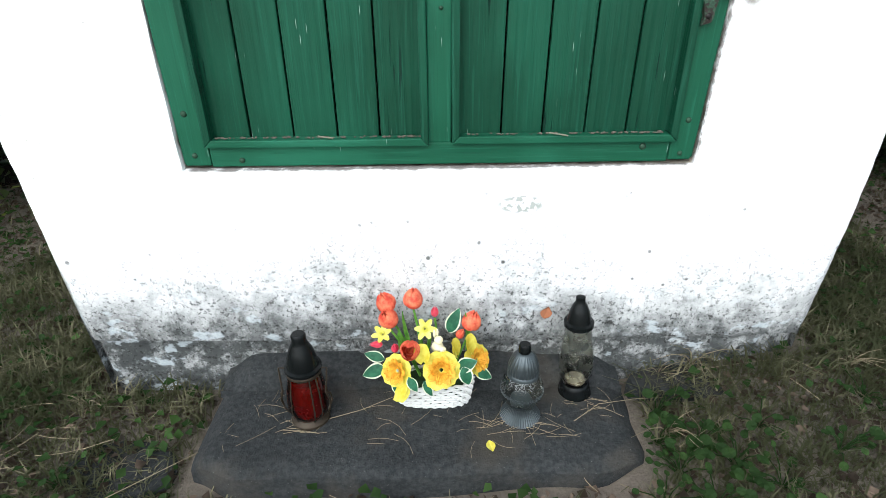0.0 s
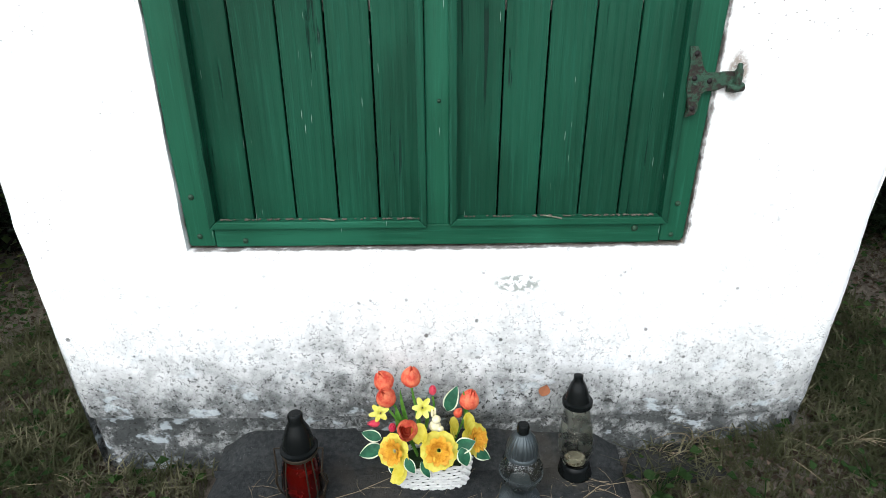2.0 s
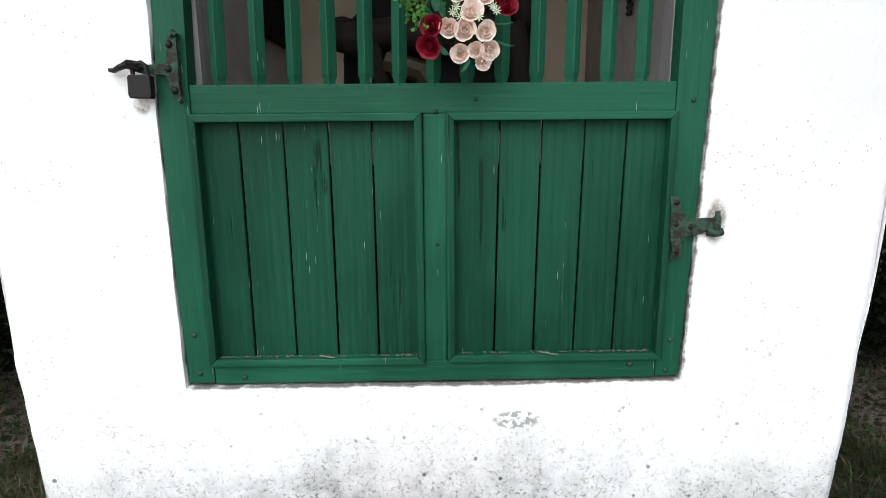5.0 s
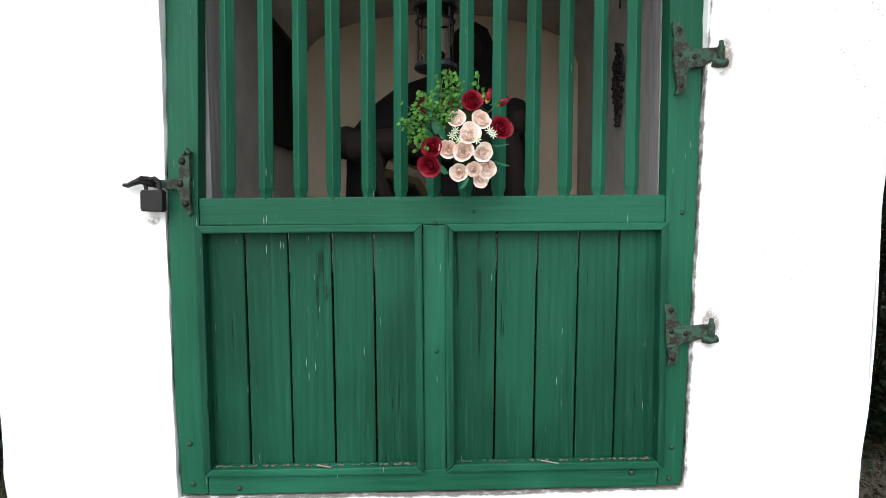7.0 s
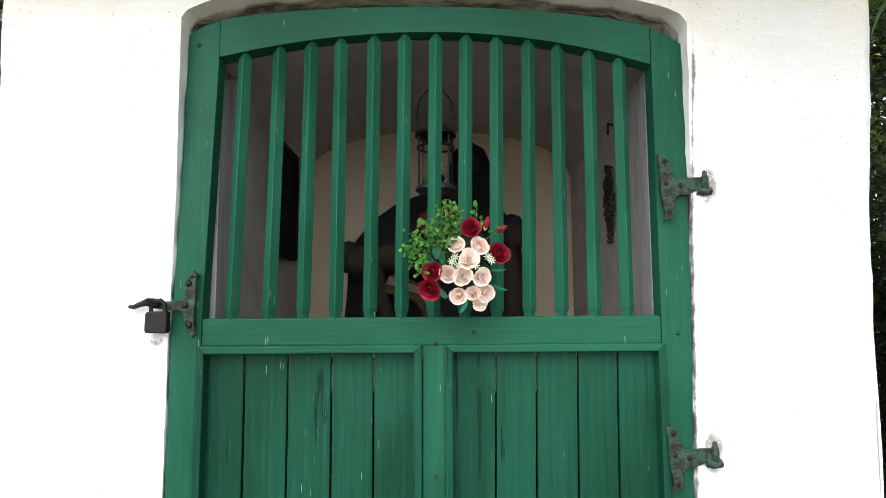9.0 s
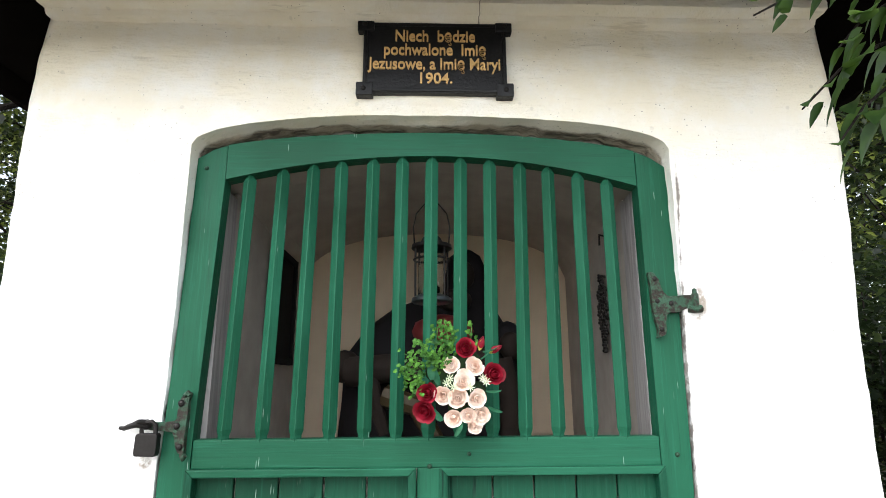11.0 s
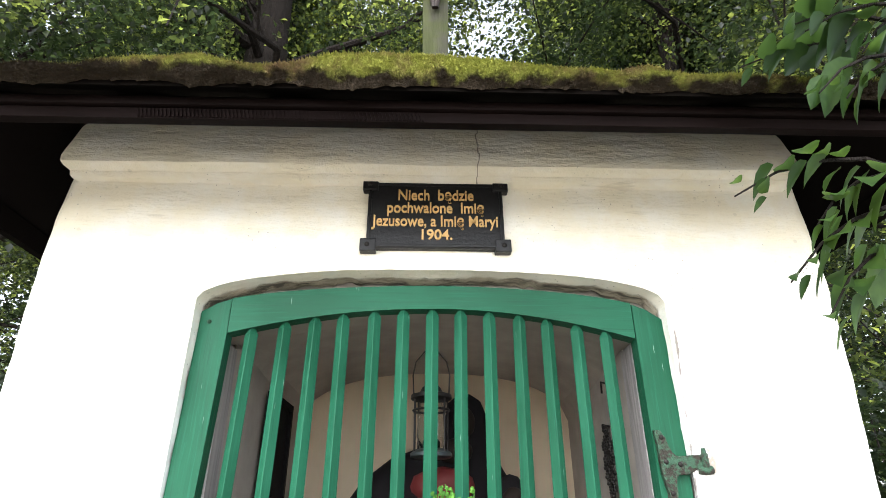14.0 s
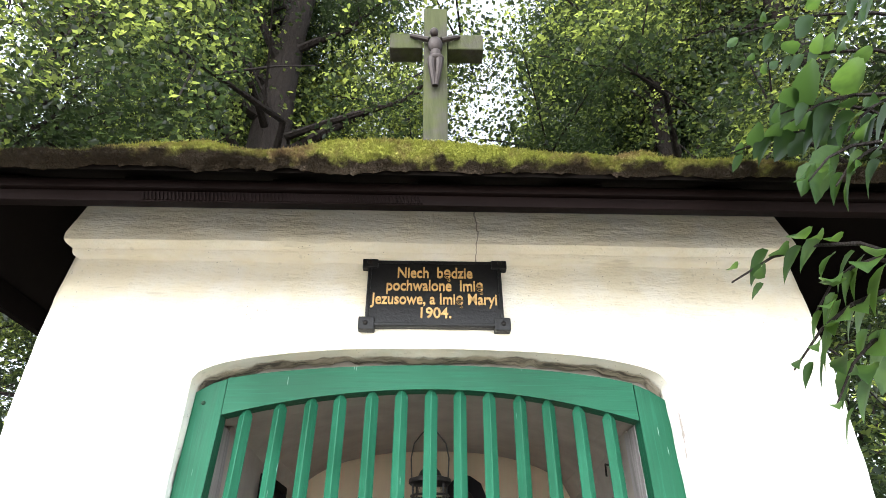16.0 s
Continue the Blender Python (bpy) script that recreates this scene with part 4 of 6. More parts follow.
def build_red_lantern():
    h = thing("grave_lantern", "red glass grave lantern with black cap and wire handles", "grave lantern", group="grave lanterns", at=(-0.295, -0.142, 0.292))
    part("base", lathe(bmesh.new(), [(0.040, 0), (0.044, 0.003), (0.043, 0.008), (0.036, 0.013), (0.032, 0.02)], 32), BRASS, h, smooth=True)
    bm = lathe(bmesh.new(), [(0.034, 0.016), (0.041, 0.026), (0.046, 0.045), (0.046, 0.070), (0.043, 0.095), (0.038, 0.118), (0.034, 0.134)], 36)
    part("glass_body", bm, RED_GLASS, h, smooth=True)
    part("candle", lathe(bmesh.new(), [(0.026, 0.02), (0.030, 0.03), (0.032, 0.09), (0.028, 0.112), (0.012, 0.115)], 20), RED_WAX, h, "red candle insert", smooth=True)
    part("neck_ring", lathe(bmesh.new(), [(0.036, 0.132), (0.038, 0.135), (0.038, 0.139), (0.036, 0.142)], 32), BRASS, h, smooth=True)
    part("cap", lathe(bmesh.new(), [(0.037, 0.141), (0.040, 0.146), (0.040, 0.151), (0.034, 0.154), (0.034, 0.159), (0.032, 0.174), (0.026, 0.194), (0.018, 0.211), (0.015, 0.219), (0.016, 0.232), (0.013, 0.236), (0.004, 0.237)], 32), CAP_BLACK, h, smooth=True)
    for s in (-1, 1):
        bm = bmesh.new()
        tube(bm, [(s * 0.038, 0.0, 0.145), (s * 0.052, -0.006, 0.150), (s * 0.050, -0.012, 0.120), (s * 0.047, -0.020, 0.095), (s * 0.054, -0.018, 0.070), (s * 0.050, -0.012, 0.040), (s * 0.042, -0.006, 0.020)], 0.0022, 6)
        tube(bm, [(s * 0.046, -0.018, 0.095), (s * 0.054, -0.012, 0.085), (s * 0.056, -0.006, 0.060), (s * 0.048, -0.02, 0.045)], 0.0022, 6)
        part("handle", bm, BRASS, h, "tarnished wire handle", smooth=True)
    for s in (-0.6, 0.5, 0.9):
        bm = tube(bmesh.new(), [(math.sin(s) * 0.038, -math.cos(s) * 0.038, 0.135), (math.sin(s) * 0.044, -math.cos(s) * 0.044, 0.10), (math.sin(s) * 0.0475, -math.cos(s) * 0.0475, 0.05), (math.sin(s) * 0.036, -math.cos(s) * 0.036, 0.016)], 0.0018, 6)
        part("wire", bm, BRASS, h, smooth=True)


def build_round_lantern():
    h = thing("grave_lantern", "squat clear glass grave lantern with ribbed grey cap", "grave lantern", group="grave lanterns", at=(0.183, -0.142, 0.292))
    h.scale = (0.95, 0.95, 0.95)
    part("foot", lathe(bmesh.new(), [(0.047, 0), (0.049, 0.004), (0.046, 0.008), (0.036, 0.022), (0.031, 0.034), (0.031, 0.040)], 96, ribs=48, depth=0.022), CAP_GREY, h, smooth=True)
    part("glass_globe", lathe(bmesh.new(), [(0.030, 0.036), (0.038, 0.050), (0.047, 0.070), (0.049, 0.086), (0.046, 0.102), (0.038, 0.118), (0.033, 0.126)], 72, ribs=12, depth=0.035), SMOKE_GLASS, h, smooth=True)
    part("candle", lathe(bmesh.new(), [(0.018, 0.040), (0.022, 0.046), (0.022, 0.058), (0.018, 0.060)], 18), CAP_GREY, h, "burnt down grey candle stub", smooth=True)
    bm = bmesh.new()
    for i in range(34):
        a = 2 * math.pi * i / 34
        ring = [(0.0495 * math.cos(a) + 0.0038 * math.cos(t) * -math.sin(a), 0.0495 * math.sin(a) + 0.0038 * math.cos(t) * math.cos(a), 0.084 + 0.0038 * math.sin(t)) for t in np.linspace(0, 2 * math.pi, 9)]
        tube(bm, ring, 0.0011, 4)
    part("chain_band", bm, CAP_GREY, h, "band of small metal rings", smooth=True)
    part("collar", lathe(bmesh.new(), [(0.034, 0.124), (0.037, 0.127), (0.037, 0.133), (0.034, 0.137)], 32), CAP_GREY, h, smooth=True)
    part("cap", lathe(bmesh.new(), [(0.034, 0.135), (0.035, 0.142), (0.034, 0.156), (0.028, 0.175), (0.018, 0.188), (0.013, 0.191)], 96, ribs=26, depth=0.03), CAP_GREY, h, smooth=True)
    part("knob", lathe(bmesh.new(), [(0.013, 0.189), (0.014, 0.192), (0.014, 0.208), (0.012, 0.212), (0.003, 0.213)], 20), CAP_BLACK, h, smooth=True)


def build_tall_lantern():
    h = thing("grave_lantern", "tall yellowed glass grave lantern with a black cap and base", "grave lantern", group="grave lanterns", at=(0.322, -0.070, 0.292))
    h.rotation_euler.y, h.scale = radians(-2.5), (0.95, 0.95, 0.95)
    part("base", lathe(bmesh.new(), [(0.040, 0), (0.042, 0.004), (0.040, 0.014), (0.037, 0.026), (0.036, 0.034), (0.032, 0.038)], 32), CAP_BLACK, h, smooth=True)
    part("glass_chimney", lathe(bmesh.new(), [(0.029, 0.034), (0.032, 0.046), (0.039, 0.068), (0.042, 0.094), (0.041, 0.118), (0.036, 0.150), (0.031, 0.185), (0.029, 0.212)], 36), AMBER_GLASS, h, smooth=True)
    part("candle", lathe(bmesh.new(), [(0.016, 0.036), (0.020, 0.042), (0.020, 0.058), (0.014, 0.064), (0.004, 0.064)], 20), WAX, h, "yellowed wax insert", smooth=True)
    part("cap", lathe(bmesh.new(), [(0.032, 0.206), (0.035, 0.209), (0.035, 0.219), (0.029, 0.222), (0.027, 0.230), (0.023, 0.248), (0.016, 0.266), (0.011, 0.274), (0.011, 0.286), (0.006, 0.289)], 32), CAP_BLACK, h, smooth=True)
    bm = bmesh.new()
    for i, r in enumerate((0.009, 0.005)):
        tube(bm, [(-0.012 + r * math.cos(t), -0.0375 + 0.006 * abs(math.cos(t)) * (r > 0.006), 0.135 + r * math.sin(t)) for t in np.linspace(0, 2 * math.pi, 17)], 0.0009, 4)
    part("embossed_ring", bm, AMBER_GLASS, h, smooth=True)


build_red_lantern()
build_round_lantern()
build_tall_lantern()


# ---- artificial flowers ----
def tinted(name, inner, outer, rough=0.55, t=0.25):
    """Cloth petals: colour drifts between two tints, some light passes through."""
    k = Mat(name, rough)
    n = k.noise(55, 5, 0.6)
    c = k.mix(k.step(n, 0.30, 0.70), inner, outer)
    k.colour(c)
    k.bump(k.noise(220, 3), 0.2, 0.001)
    tr = k.n.new("ShaderNodeBsdfTranslucent")
    k.put(c, tr.inputs[0])
    s = k.n.new("ShaderNodeMixShader")
    s.inputs[0].default_value = t
    k.l.new(k.b.outputs[0], s.inputs[1]), k.l.new(tr.outputs[0], s.inputs[2])
    k.l.new(s.outputs[0], k.n["Material Output"].inputs[0])
    return k.m


TULIP_RED = tinted("coral_petal", (0.62, 0.055, 0.035), (0.86, 0.26, 0.13))
PINK = tinted("pink_bud_petal", (0.60, 0.03, 0.08), (0.75, 0.10, 0.14))
YELLOW = tinted("yellow_petal", (0.58, 0.48, 0.03), (0.72, 0.66, 0.12))
ORANGE = tinted("orange_trumpet", (0.62, 0.27, 0.015), (0.80, 0.48, 0.05))
LEMON = tinted("lemon_petal", (0.62, 0.58, 0.07), (0.75, 0.74, 0.20))
CREAM = tinted("cream_felt", (0.66, 0.60, 0.36), (0.82, 0.78, 0.58), 0.8, 0.05)
ROSE_PALE = tinted("pale_pink_petal", (0.84, 0.62, 0.50), (0.96, 0.89, 0.83))
ROSE_RED = tinted("wine_red_petal", (0.16, 0.004, 0.012), (0.36, 0.012, 0.035))
STEM = tinted("bright_green_stem", (0.06, 0.20, 0.02), (0.16, 0.36, 0.05))
BOX_GREEN = tinted("box_leaf", (0.008, 0.055, 0.007), (0.10, 0.27, 0.030))
VARI_GREEN = tinted("dark_leaf", (0.010, 0.075, 0.035), (0.03, 0.14, 0.07))
VARI_EDGE = tinted("cream_leaf_edge", (0.55, 0.62, 0.42), (0.72, 0.76, 0.58))
WICKER = simple("white_painted_wicker", (0.56, 0.56, 0.54), 0.6, 0, 0.15, 60, 0.3)
# near-black filler: shade between blooms and wicker strands put into its colour
DARKGAP = simple("dark_gap_filler", (0.018, 0.035, 0.014), 0.9, 0, 0.4, 60, 0.4)


def aim(at, axis, roll=0.0, s=1.0):
    """A pose whose z axis points along axis."""
    q = Vector(axis).normalized().to_track_quat("Z", "Y").to_matrix().to_4x4()
    return Matrix.Translation(at) @ q @ Matrix.Rotation(roll, 4, "Z") @ Matrix.Diagonal((s, s, s, 1))


def petal(bm, m, length, width, lean, curl, cup=0.35, tip=0.8, ruffle=0.0, seed=0.0, nu=6, nv=6, mat=0):
    """One petal rising from the origin of m: leaning out by lean, its tip curling by curl (radians)."""
    g = []
    y, z, ang = 0.0, 0.0, lean
    for j in range(nu + 1):
        u = j / nu
        w = width * (math.sin(math.pi * min(1, u * tip + 0.10)) ** 0.75)
        row = []
        for i in range(nv + 1):
            v = 2 * i / nv - 1
            bend = cup * width * v * v * (1 - 0.4 * u)
            rf = ruffle * math.sin(v * 9 + seed * 5 + u * 4) * u
            row.append(bm.verts.new(m @ Vector((w * v, y - bend * math.cos(ang) + rf, z + bend * math.sin(ang)))))
        g.append(row)
        ang += curl / nu
        y += math.sin(ang) * length / nu
        z += math.cos(ang) * length / nu
    for p, q in zip(g, g[1:]):
        for i in range(nv):
            bm.faces.new((p[i], p[i + 1], q[i + 1], q[i])).material_index = mat


def whorl(bm, at, axis, n, r0, length, width, lean, curl, cup=0.35, roll=0.0, s=1.0, **kw):
    for i in range(n):
        m = aim(at, axis, roll + 2 * math.pi * i / n, s) @ Matrix.Translation((0, r0, 0))
        petal(bm, m, length * (1 + 0.06 * math.sin(i * 3.7 + roll)), width, lean, curl, cup, seed=i + roll, **kw)


def egg_petal(bm, m, a, span, R, H, top=0.35, belly=0.42, tip=0.0, nu=7, nv=6, point=0.75):
    """A petal wrapped round an egg: azimuth a, half-width span, belly radius R, height H, radius at the rim top * R."""
    g = []
    for j in range(nu + 1):
        u = j / nu
        r = R * (math.sin(math.pi / 2 * min(1, u / belly)) ** 0.7 * 0.96 + 0.04 if u < belly else 1 + (top - 1) * ((u - belly) / (1 - belly)) ** 1.6)
        w = span * (1 - point * u ** 5) * (0.5 + 0.5 * min(1, u * 3))
        row = []
        for i in range(nv + 1):
            v = 2 * i / nv - 1
            t = a + v * w
            rr = r * (1 + 0.05 * (1 - v * v) + tip * u ** 4)
            row.append(bm.verts.new(m @ Vector((rr * math.cos(t), rr * math.sin(t), H * (u - 0.10 * v * v * u ** 3)))))
        g.append(row)
    for p, q in zip(g, g[1:]):
        for i in range(nv):
            bm.faces.new((p[i], p[i + 1], q[i + 1], q[i]))


def tulip(parent, at, axis, s=1.0, open_=0.0, mat=None):
    bm = bmesh.new()
    m = aim(Vector(at) - Vector(axis).normalized() * 0.025 * s, axis, 0.4 + at[0] * 20, s)
    for k in range(3):
        egg_petal(bm, m, 2.09 * k, 0.95, 0.0185, 0.056, 0.14 + open_ * 1.6, 0.38, 0.03)
        egg_petal(bm, m, 2.09 * k + 1.05, 0.95, 0.0205, 0.053, 0.26 + open_ * 1.8, 0.38, 0.08)
    if open_ > 0.1:
        for k in range(5):
            egg_petal(bm, m, 1.26 * k + 0.3, 0.8, 0.0140, 0.046, 0.8, 0.4, 0.1)
            egg_petal(bm, m, 1.26 * k + 0.9, 0.7, 0.0085, 0.044, 0.8, 0.4, 0.1)
    return part("tulip" if mat is None else "flower_bud", bm, mat or TULIP_RED, parent, smooth=True)


def bud(parent, at, axis, s=1.0, mat=None):
    bm = bmesh.new()
    m = aim(Vector(at) - Vector(axis).normalized() * 0.018 * s, axis, 0.3, s)
    for k in range(3):
        egg_petal(bm, m, 2.09 * k, 1.1, 0.0095, 0.038, 0.15, 0.36, 0.05)
    return part("flower_bud", bm, mat or PINK, parent, smooth=True)


def narcissus(parent, at, axis, s=1.0, roll=0.0):
    bm = bmesh.new()
    whorl(bm, at, axis, 6, 0.004, 0.040, 0.025, 1.20, 0.45, 0.18, roll, s)
    ob = part("narcissus", bm, YELLOW, parent, smooth=True)
    bm = bmesh.new()
    a2 = Vector(at) + Vector(axis).normalized() * 0.002
    whorl(bm, a2, axis, 8, 0.008, 0.030, 0.012, 0.35, 1.05, 0.2, roll, s, ruffle=0.0035)
    whorl(bm, a2, axis, 7, 0.006, 0.026, 0.009, 0.20, 0.70, 0.2, roll + 0.4, s, ruffle=0.003)
    part("trumpet", bm, ORANGE, ob, "ruffled orange trumpet", smooth=True)
    return ob


def small_star(parent, at, axis, s=1.0, roll=0.0):
    bm = bmesh.new()
    whorl(bm, at, axis, 6, 0.002, 0.026, 0.007, 1.0, 0.3, 0.2, roll, s)
    whorl(bm, at, axis, 5, 0.002, 0.012, 0.005, 0.2, 0.3, 0.2, roll, s)
    return part("daffodil", bm, LEMON, parent, smooth=True)


def leaf_pair(parent, at, axis, normal, length, width, name="leaf"):
    """A dark leaf with a cream margin, folded along the midrib."""
    ax, nn = Vector(axis).normalized(), Vector(normal).normalized()
    side = ax.cross(nn).normalized()
    bm = bmesh.new()
    rows = []
    for j in range(9):
        u = j / 8
        w = width * math.sin(math.pi * u ** 0.8) ** 0.8 if 0 < u < 1 else 0.0004
        c = Vector(at) + ax * length * u - nn * 0.012 * u * u
        rows.append([bm.verts.new(c + side * w * v + nn * 0.25 * w * abs(v)) for v in (-1, -0.80, -0.4, 0, 0.4, 0.80, 1)])
    for p, q in zip(rows, rows[1:]):
        for i in range(6):
            bm.faces.new((p[i], p[i + 1], q[i + 1], q[i])).material_index = 1 if i in (0, 5) else 0
    return part(name, bm, [VARI_GREEN, VARI_EDGE], parent, smooth=True)


def build_flower_basket():
    h = thing("flower_basket", "white oval wicker basket of artificial tulips and narcissi", "flower basket", at=(-0.016, -0.085, 0.293))
    A, C = 0.082, 0.036
    bm = bmesh.new()
    for j in range(8):
        z = 0.004 + j * 0.0086
        k = 1 + 0.10 * j / 7 - (0.05 if j == 0 else 0)
        pts = []
        for i in range(97):
            t = 2 * math.pi * i / 96
            w = 1 + 0.050 * math.sin(24 * t + (math.pi if j % 2 else 0))
            sq = 1 / (abs(math.cos(t)) ** 3 + abs(math.sin(t)) ** 3) ** (1 / 3)
            pts.append((A * k * w * sq * math.cos(t), C * k * w * sq * math.sin(t), z + 0.0012 * math.sin(5 * t + j)))
        tube(bm, pts, 0.0036, 6)
    part("wicker_weave", bm, WICKER, h, smooth=True)
    for i in range(24):
        t = 2 * math.pi * i / 24
        sq = 1 / (abs(math.cos(t)) ** 3 + abs(math.sin(t)) ** 3) ** (1 / 3)
        part("stake", tube(bmesh.new(), [(A * sq * math.cos(t), C * sq * math.sin(t), 0.0), (A * 1.1 * sq * math.cos(t), C * 1.1 * sq * math.sin(t), 0.066)], 0.0026, 6), WICKER, h, smooth=True)
    bm = lathe(bmesh.new(), [(0.066, 0.004), (0.076, 0.055), (0.056, 0.072)], 24)
    for v in bm.verts:
        v.co.y *= 0.44
    part("filling", bm, DARKGAP, h)
    o = Vector((0.016, 0.085, -0.293))

    def P(x, y, z):
        return Vector((x, y, z)) + o

    heads = [((-0.116, -0.065, 0.552), (-0.25, -0.55, 0.85)), ((-0.056, -0.06, 0.558), (0.05, -0.45, 0.9)), ((-0.111, -0.085, 0.524), (-0.15, -0.75, 0.6)), ((0.073, -0.07, 0.504), (0.2, -0.5, 0.85))]
    for c, ax in heads:
        tulip(h, P(*c), (ax[0], ax[1] * 0.5, ax[2]), 1.06)
    tulip(h, P(-0.064, -0.12, 0.463), (-0.05, -0.9, 0.5), 1.08, 0.25)
    for c, ax, s in (((0.048, -0.08, 0.477), (0.3, -0.4, 0.9), 1.0), ((-0.009, -0.06, 0.523), (0.05, -0.3, 1), 0.9), ((-0.140, -0.09, 0.457), (-0.9, -0.4, 0.3), 0.85), ((-0.098, -0.10, 0.455), (0.1, -0.4, 0.9), 0.9)):
        bud(h, P(*c), ax, s, TULIP_RED if s > 0.95 else PINK)
    small_star(h, P(-0.124, -0.09, 0.485), (-0.2, -0.6, 0.8), 0.88)
    small_star(h, P(-0.031, -0.09, 0.498), (0.1, -0.8, 0.5), 0.95, 0.4)
    for c, ax, s, r in (((-0.093, -0.118, 0.405), (-0.45, -0.80, 0.45), 0.88, 0.2), ((0.004, -0.128, 0.414), (0.05, -0.85, 0.5), 0.98, 0.5), ((0.082, -0.095, 0.415), (0.60, -0.60, 0.5), 0.84, 0.9)):
        narcissus(h, P(*c), ax, s, r)
    for c, ax in (((-0.078, -0.135, 0.388), (-0.15, -0.5, -0.9)), ((-0.035, -0.12, 0.43), (-0.1, -0.3, 0.9)), ((0.035, -0.10, 0.43), (0.3, -0.2, 0.9)), ((0.07, -0.10, 0.44), (0.2, -0.2, 0.9))):
        bm = bmesh.new()
        for r in (0, 0.7):
            petal(bm, aim(P(*c), ax, r), 0.046, 0.017, 0.2, 0.5, 0.3)
        part("petal", bm, YELLOW, h, smooth=True)
    for c, ax, nn, L, W in (((-0.125, -0.085, 0.385), (-1, -0.1, -0.25), (0, -0.6, 0.8), 0.056, 0.018), ((-0.125, -0.085, 0.410), (-1, 0.1, 0.35), (0, -0.7, 0.7), 0.050, 0.013), ((0.040, -0.125, 0.418), (0.8, -0.3, 0.55), (-0.2, -0.8, 0.5), 0.052, 0.017), ((0.052, -0.135, 0.428), (0.3, -0.5, -0.8), (0.1, -0.9, 0.3), 0.046, 0.016), ((0.078, -0.11, 0.400), (0.9, -0.3, -0.35), (0.1, -0.8, 0.6), 0.046, 0.014), ((0.022, -0.06, 0.465), (0.35, 0.1, 0.95), (-0.3, -0.9, 0.2), 0.062, 0.017), ((-0.068, -0.14, 0.405), (0.4, -0.5, -0.55), (0, -0.9, 0.4), 0.040, 0.012), ((-0.035, -0.13, 0.385), (0.4, -0.4, -0.8), (0, -1, 0.2), 0.045, 0.010), ((-0.10, -0.125, 0.385), (0.2, -0.5, -0.8), (0, -1, 0.2), 0.040, 0.011)):
        leaf_pair(h, P(*c), ax, nn, L, W)
    for p0, p1 in (((-0.04, -0.085, 0.35), (-0.116, -0.065, 0.53)), ((-0.03, -0.085, 0.35), (-0.056, -0.06, 0.53)), ((-0.04, -0.09, 0.35), (-0.111, -0.085, 0.50)), ((0.02, -0.085, 0.35), (0.070, -0.07, 0.48)), ((0.0, -0.085, 0.35), (-0.009, -0.06, 0.505))):
        a, b = P(*p0), P(*p1)
        part("stem", tube(bmesh.new(), [a, a.lerp(b, 0.5) + Vector((0.004, 0, 0.01)), b], 0.0026, 6), STEM, h, smooth=True)
    for p0, ax, L in (((-0.055, -0.075, 0.41), (-0.35, -0.1, 1), 0.125), ((-0.045, -0.075, 0.40), (0.1, 0.0, 1), 0.13), ((-0.075, -0.08, 0.40), (-0.2, -0.2, 1), 0.10), ((-0.03, -0.07, 0.42), (0.25, 0, 1), 0.10), ((0.06, -0.065, 0.42), (0.15, 0.0, 1), 0.11)):
        bm = bmesh.new()
        petal(bm, aim(P(*p0), ax, 0.5), L, 0.009, 0.05, 0.25, 0.4, 0.9)
        part("blade_leaf", bm, STEM, h, smooth=True)
    # small felt rabbit among the flowers, one plain shape
    bm = bmesh.new()
    b = P(-0.004, -0.098, 0.455)
    for d, r in (((0, 0, 0), (0.014, 0.010, 0.015)), ((0.003, -0.004, 0.021), (0.010, 0.009, 0.010)), ((-0.006, 0, 0.035), (0.0035, 0.003, 0.011)), ((0.000, 0.002, 0.037), (0.0032, 0.003, 0.011)), ((0.012, -0.004, -0.006), (0.008, 0.007, 0.009))):
        ball(bm, b + Vector(d), r, 2)
    part("rabbit_ornament", bm, CREAM, h, "small cream felt ornament", smooth=True)


build_flower_basket()


def rose(parent, at, axis, s=1.0, mat=None, roll=0.0):
    """A half-open rose: tight spiral heart, then looser overlapping petals."""
    bm = bmesh.new()
    m = aim(Vector(at) - Vector(axis).normalized() * 0.016 * s, axis, roll, s)
    rng = random.Random(int(roll * 1000) + 7)
    turn = 0.0
    for n, R0, H, top, span, tip in ((2, 0.0040, 0.0255, 0.60, 1.60, 0.0), (3, 0.0082, 0.0264, 0.82, 1.30, 0.06), (4, 0.0132, 0.0240, 1.02, 1.02, 0.12), (5, 0.0180, 0.0195, 1.20, 0.92, 0.18)):
        for k in range(n):
            egg_petal(bm, m, turn + 2 * math.pi * k / n + rng.uniform(-0.2, 0.2), span, R0 * rng.uniform(0.86, 1.12), H * rng.uniform(0.88, 1.08), top, 0.5, tip, 6, 6, 0.30)
        turn += 0.9
    return part("rose", bm, mat or ROSE_PALE, parent, smooth=True)


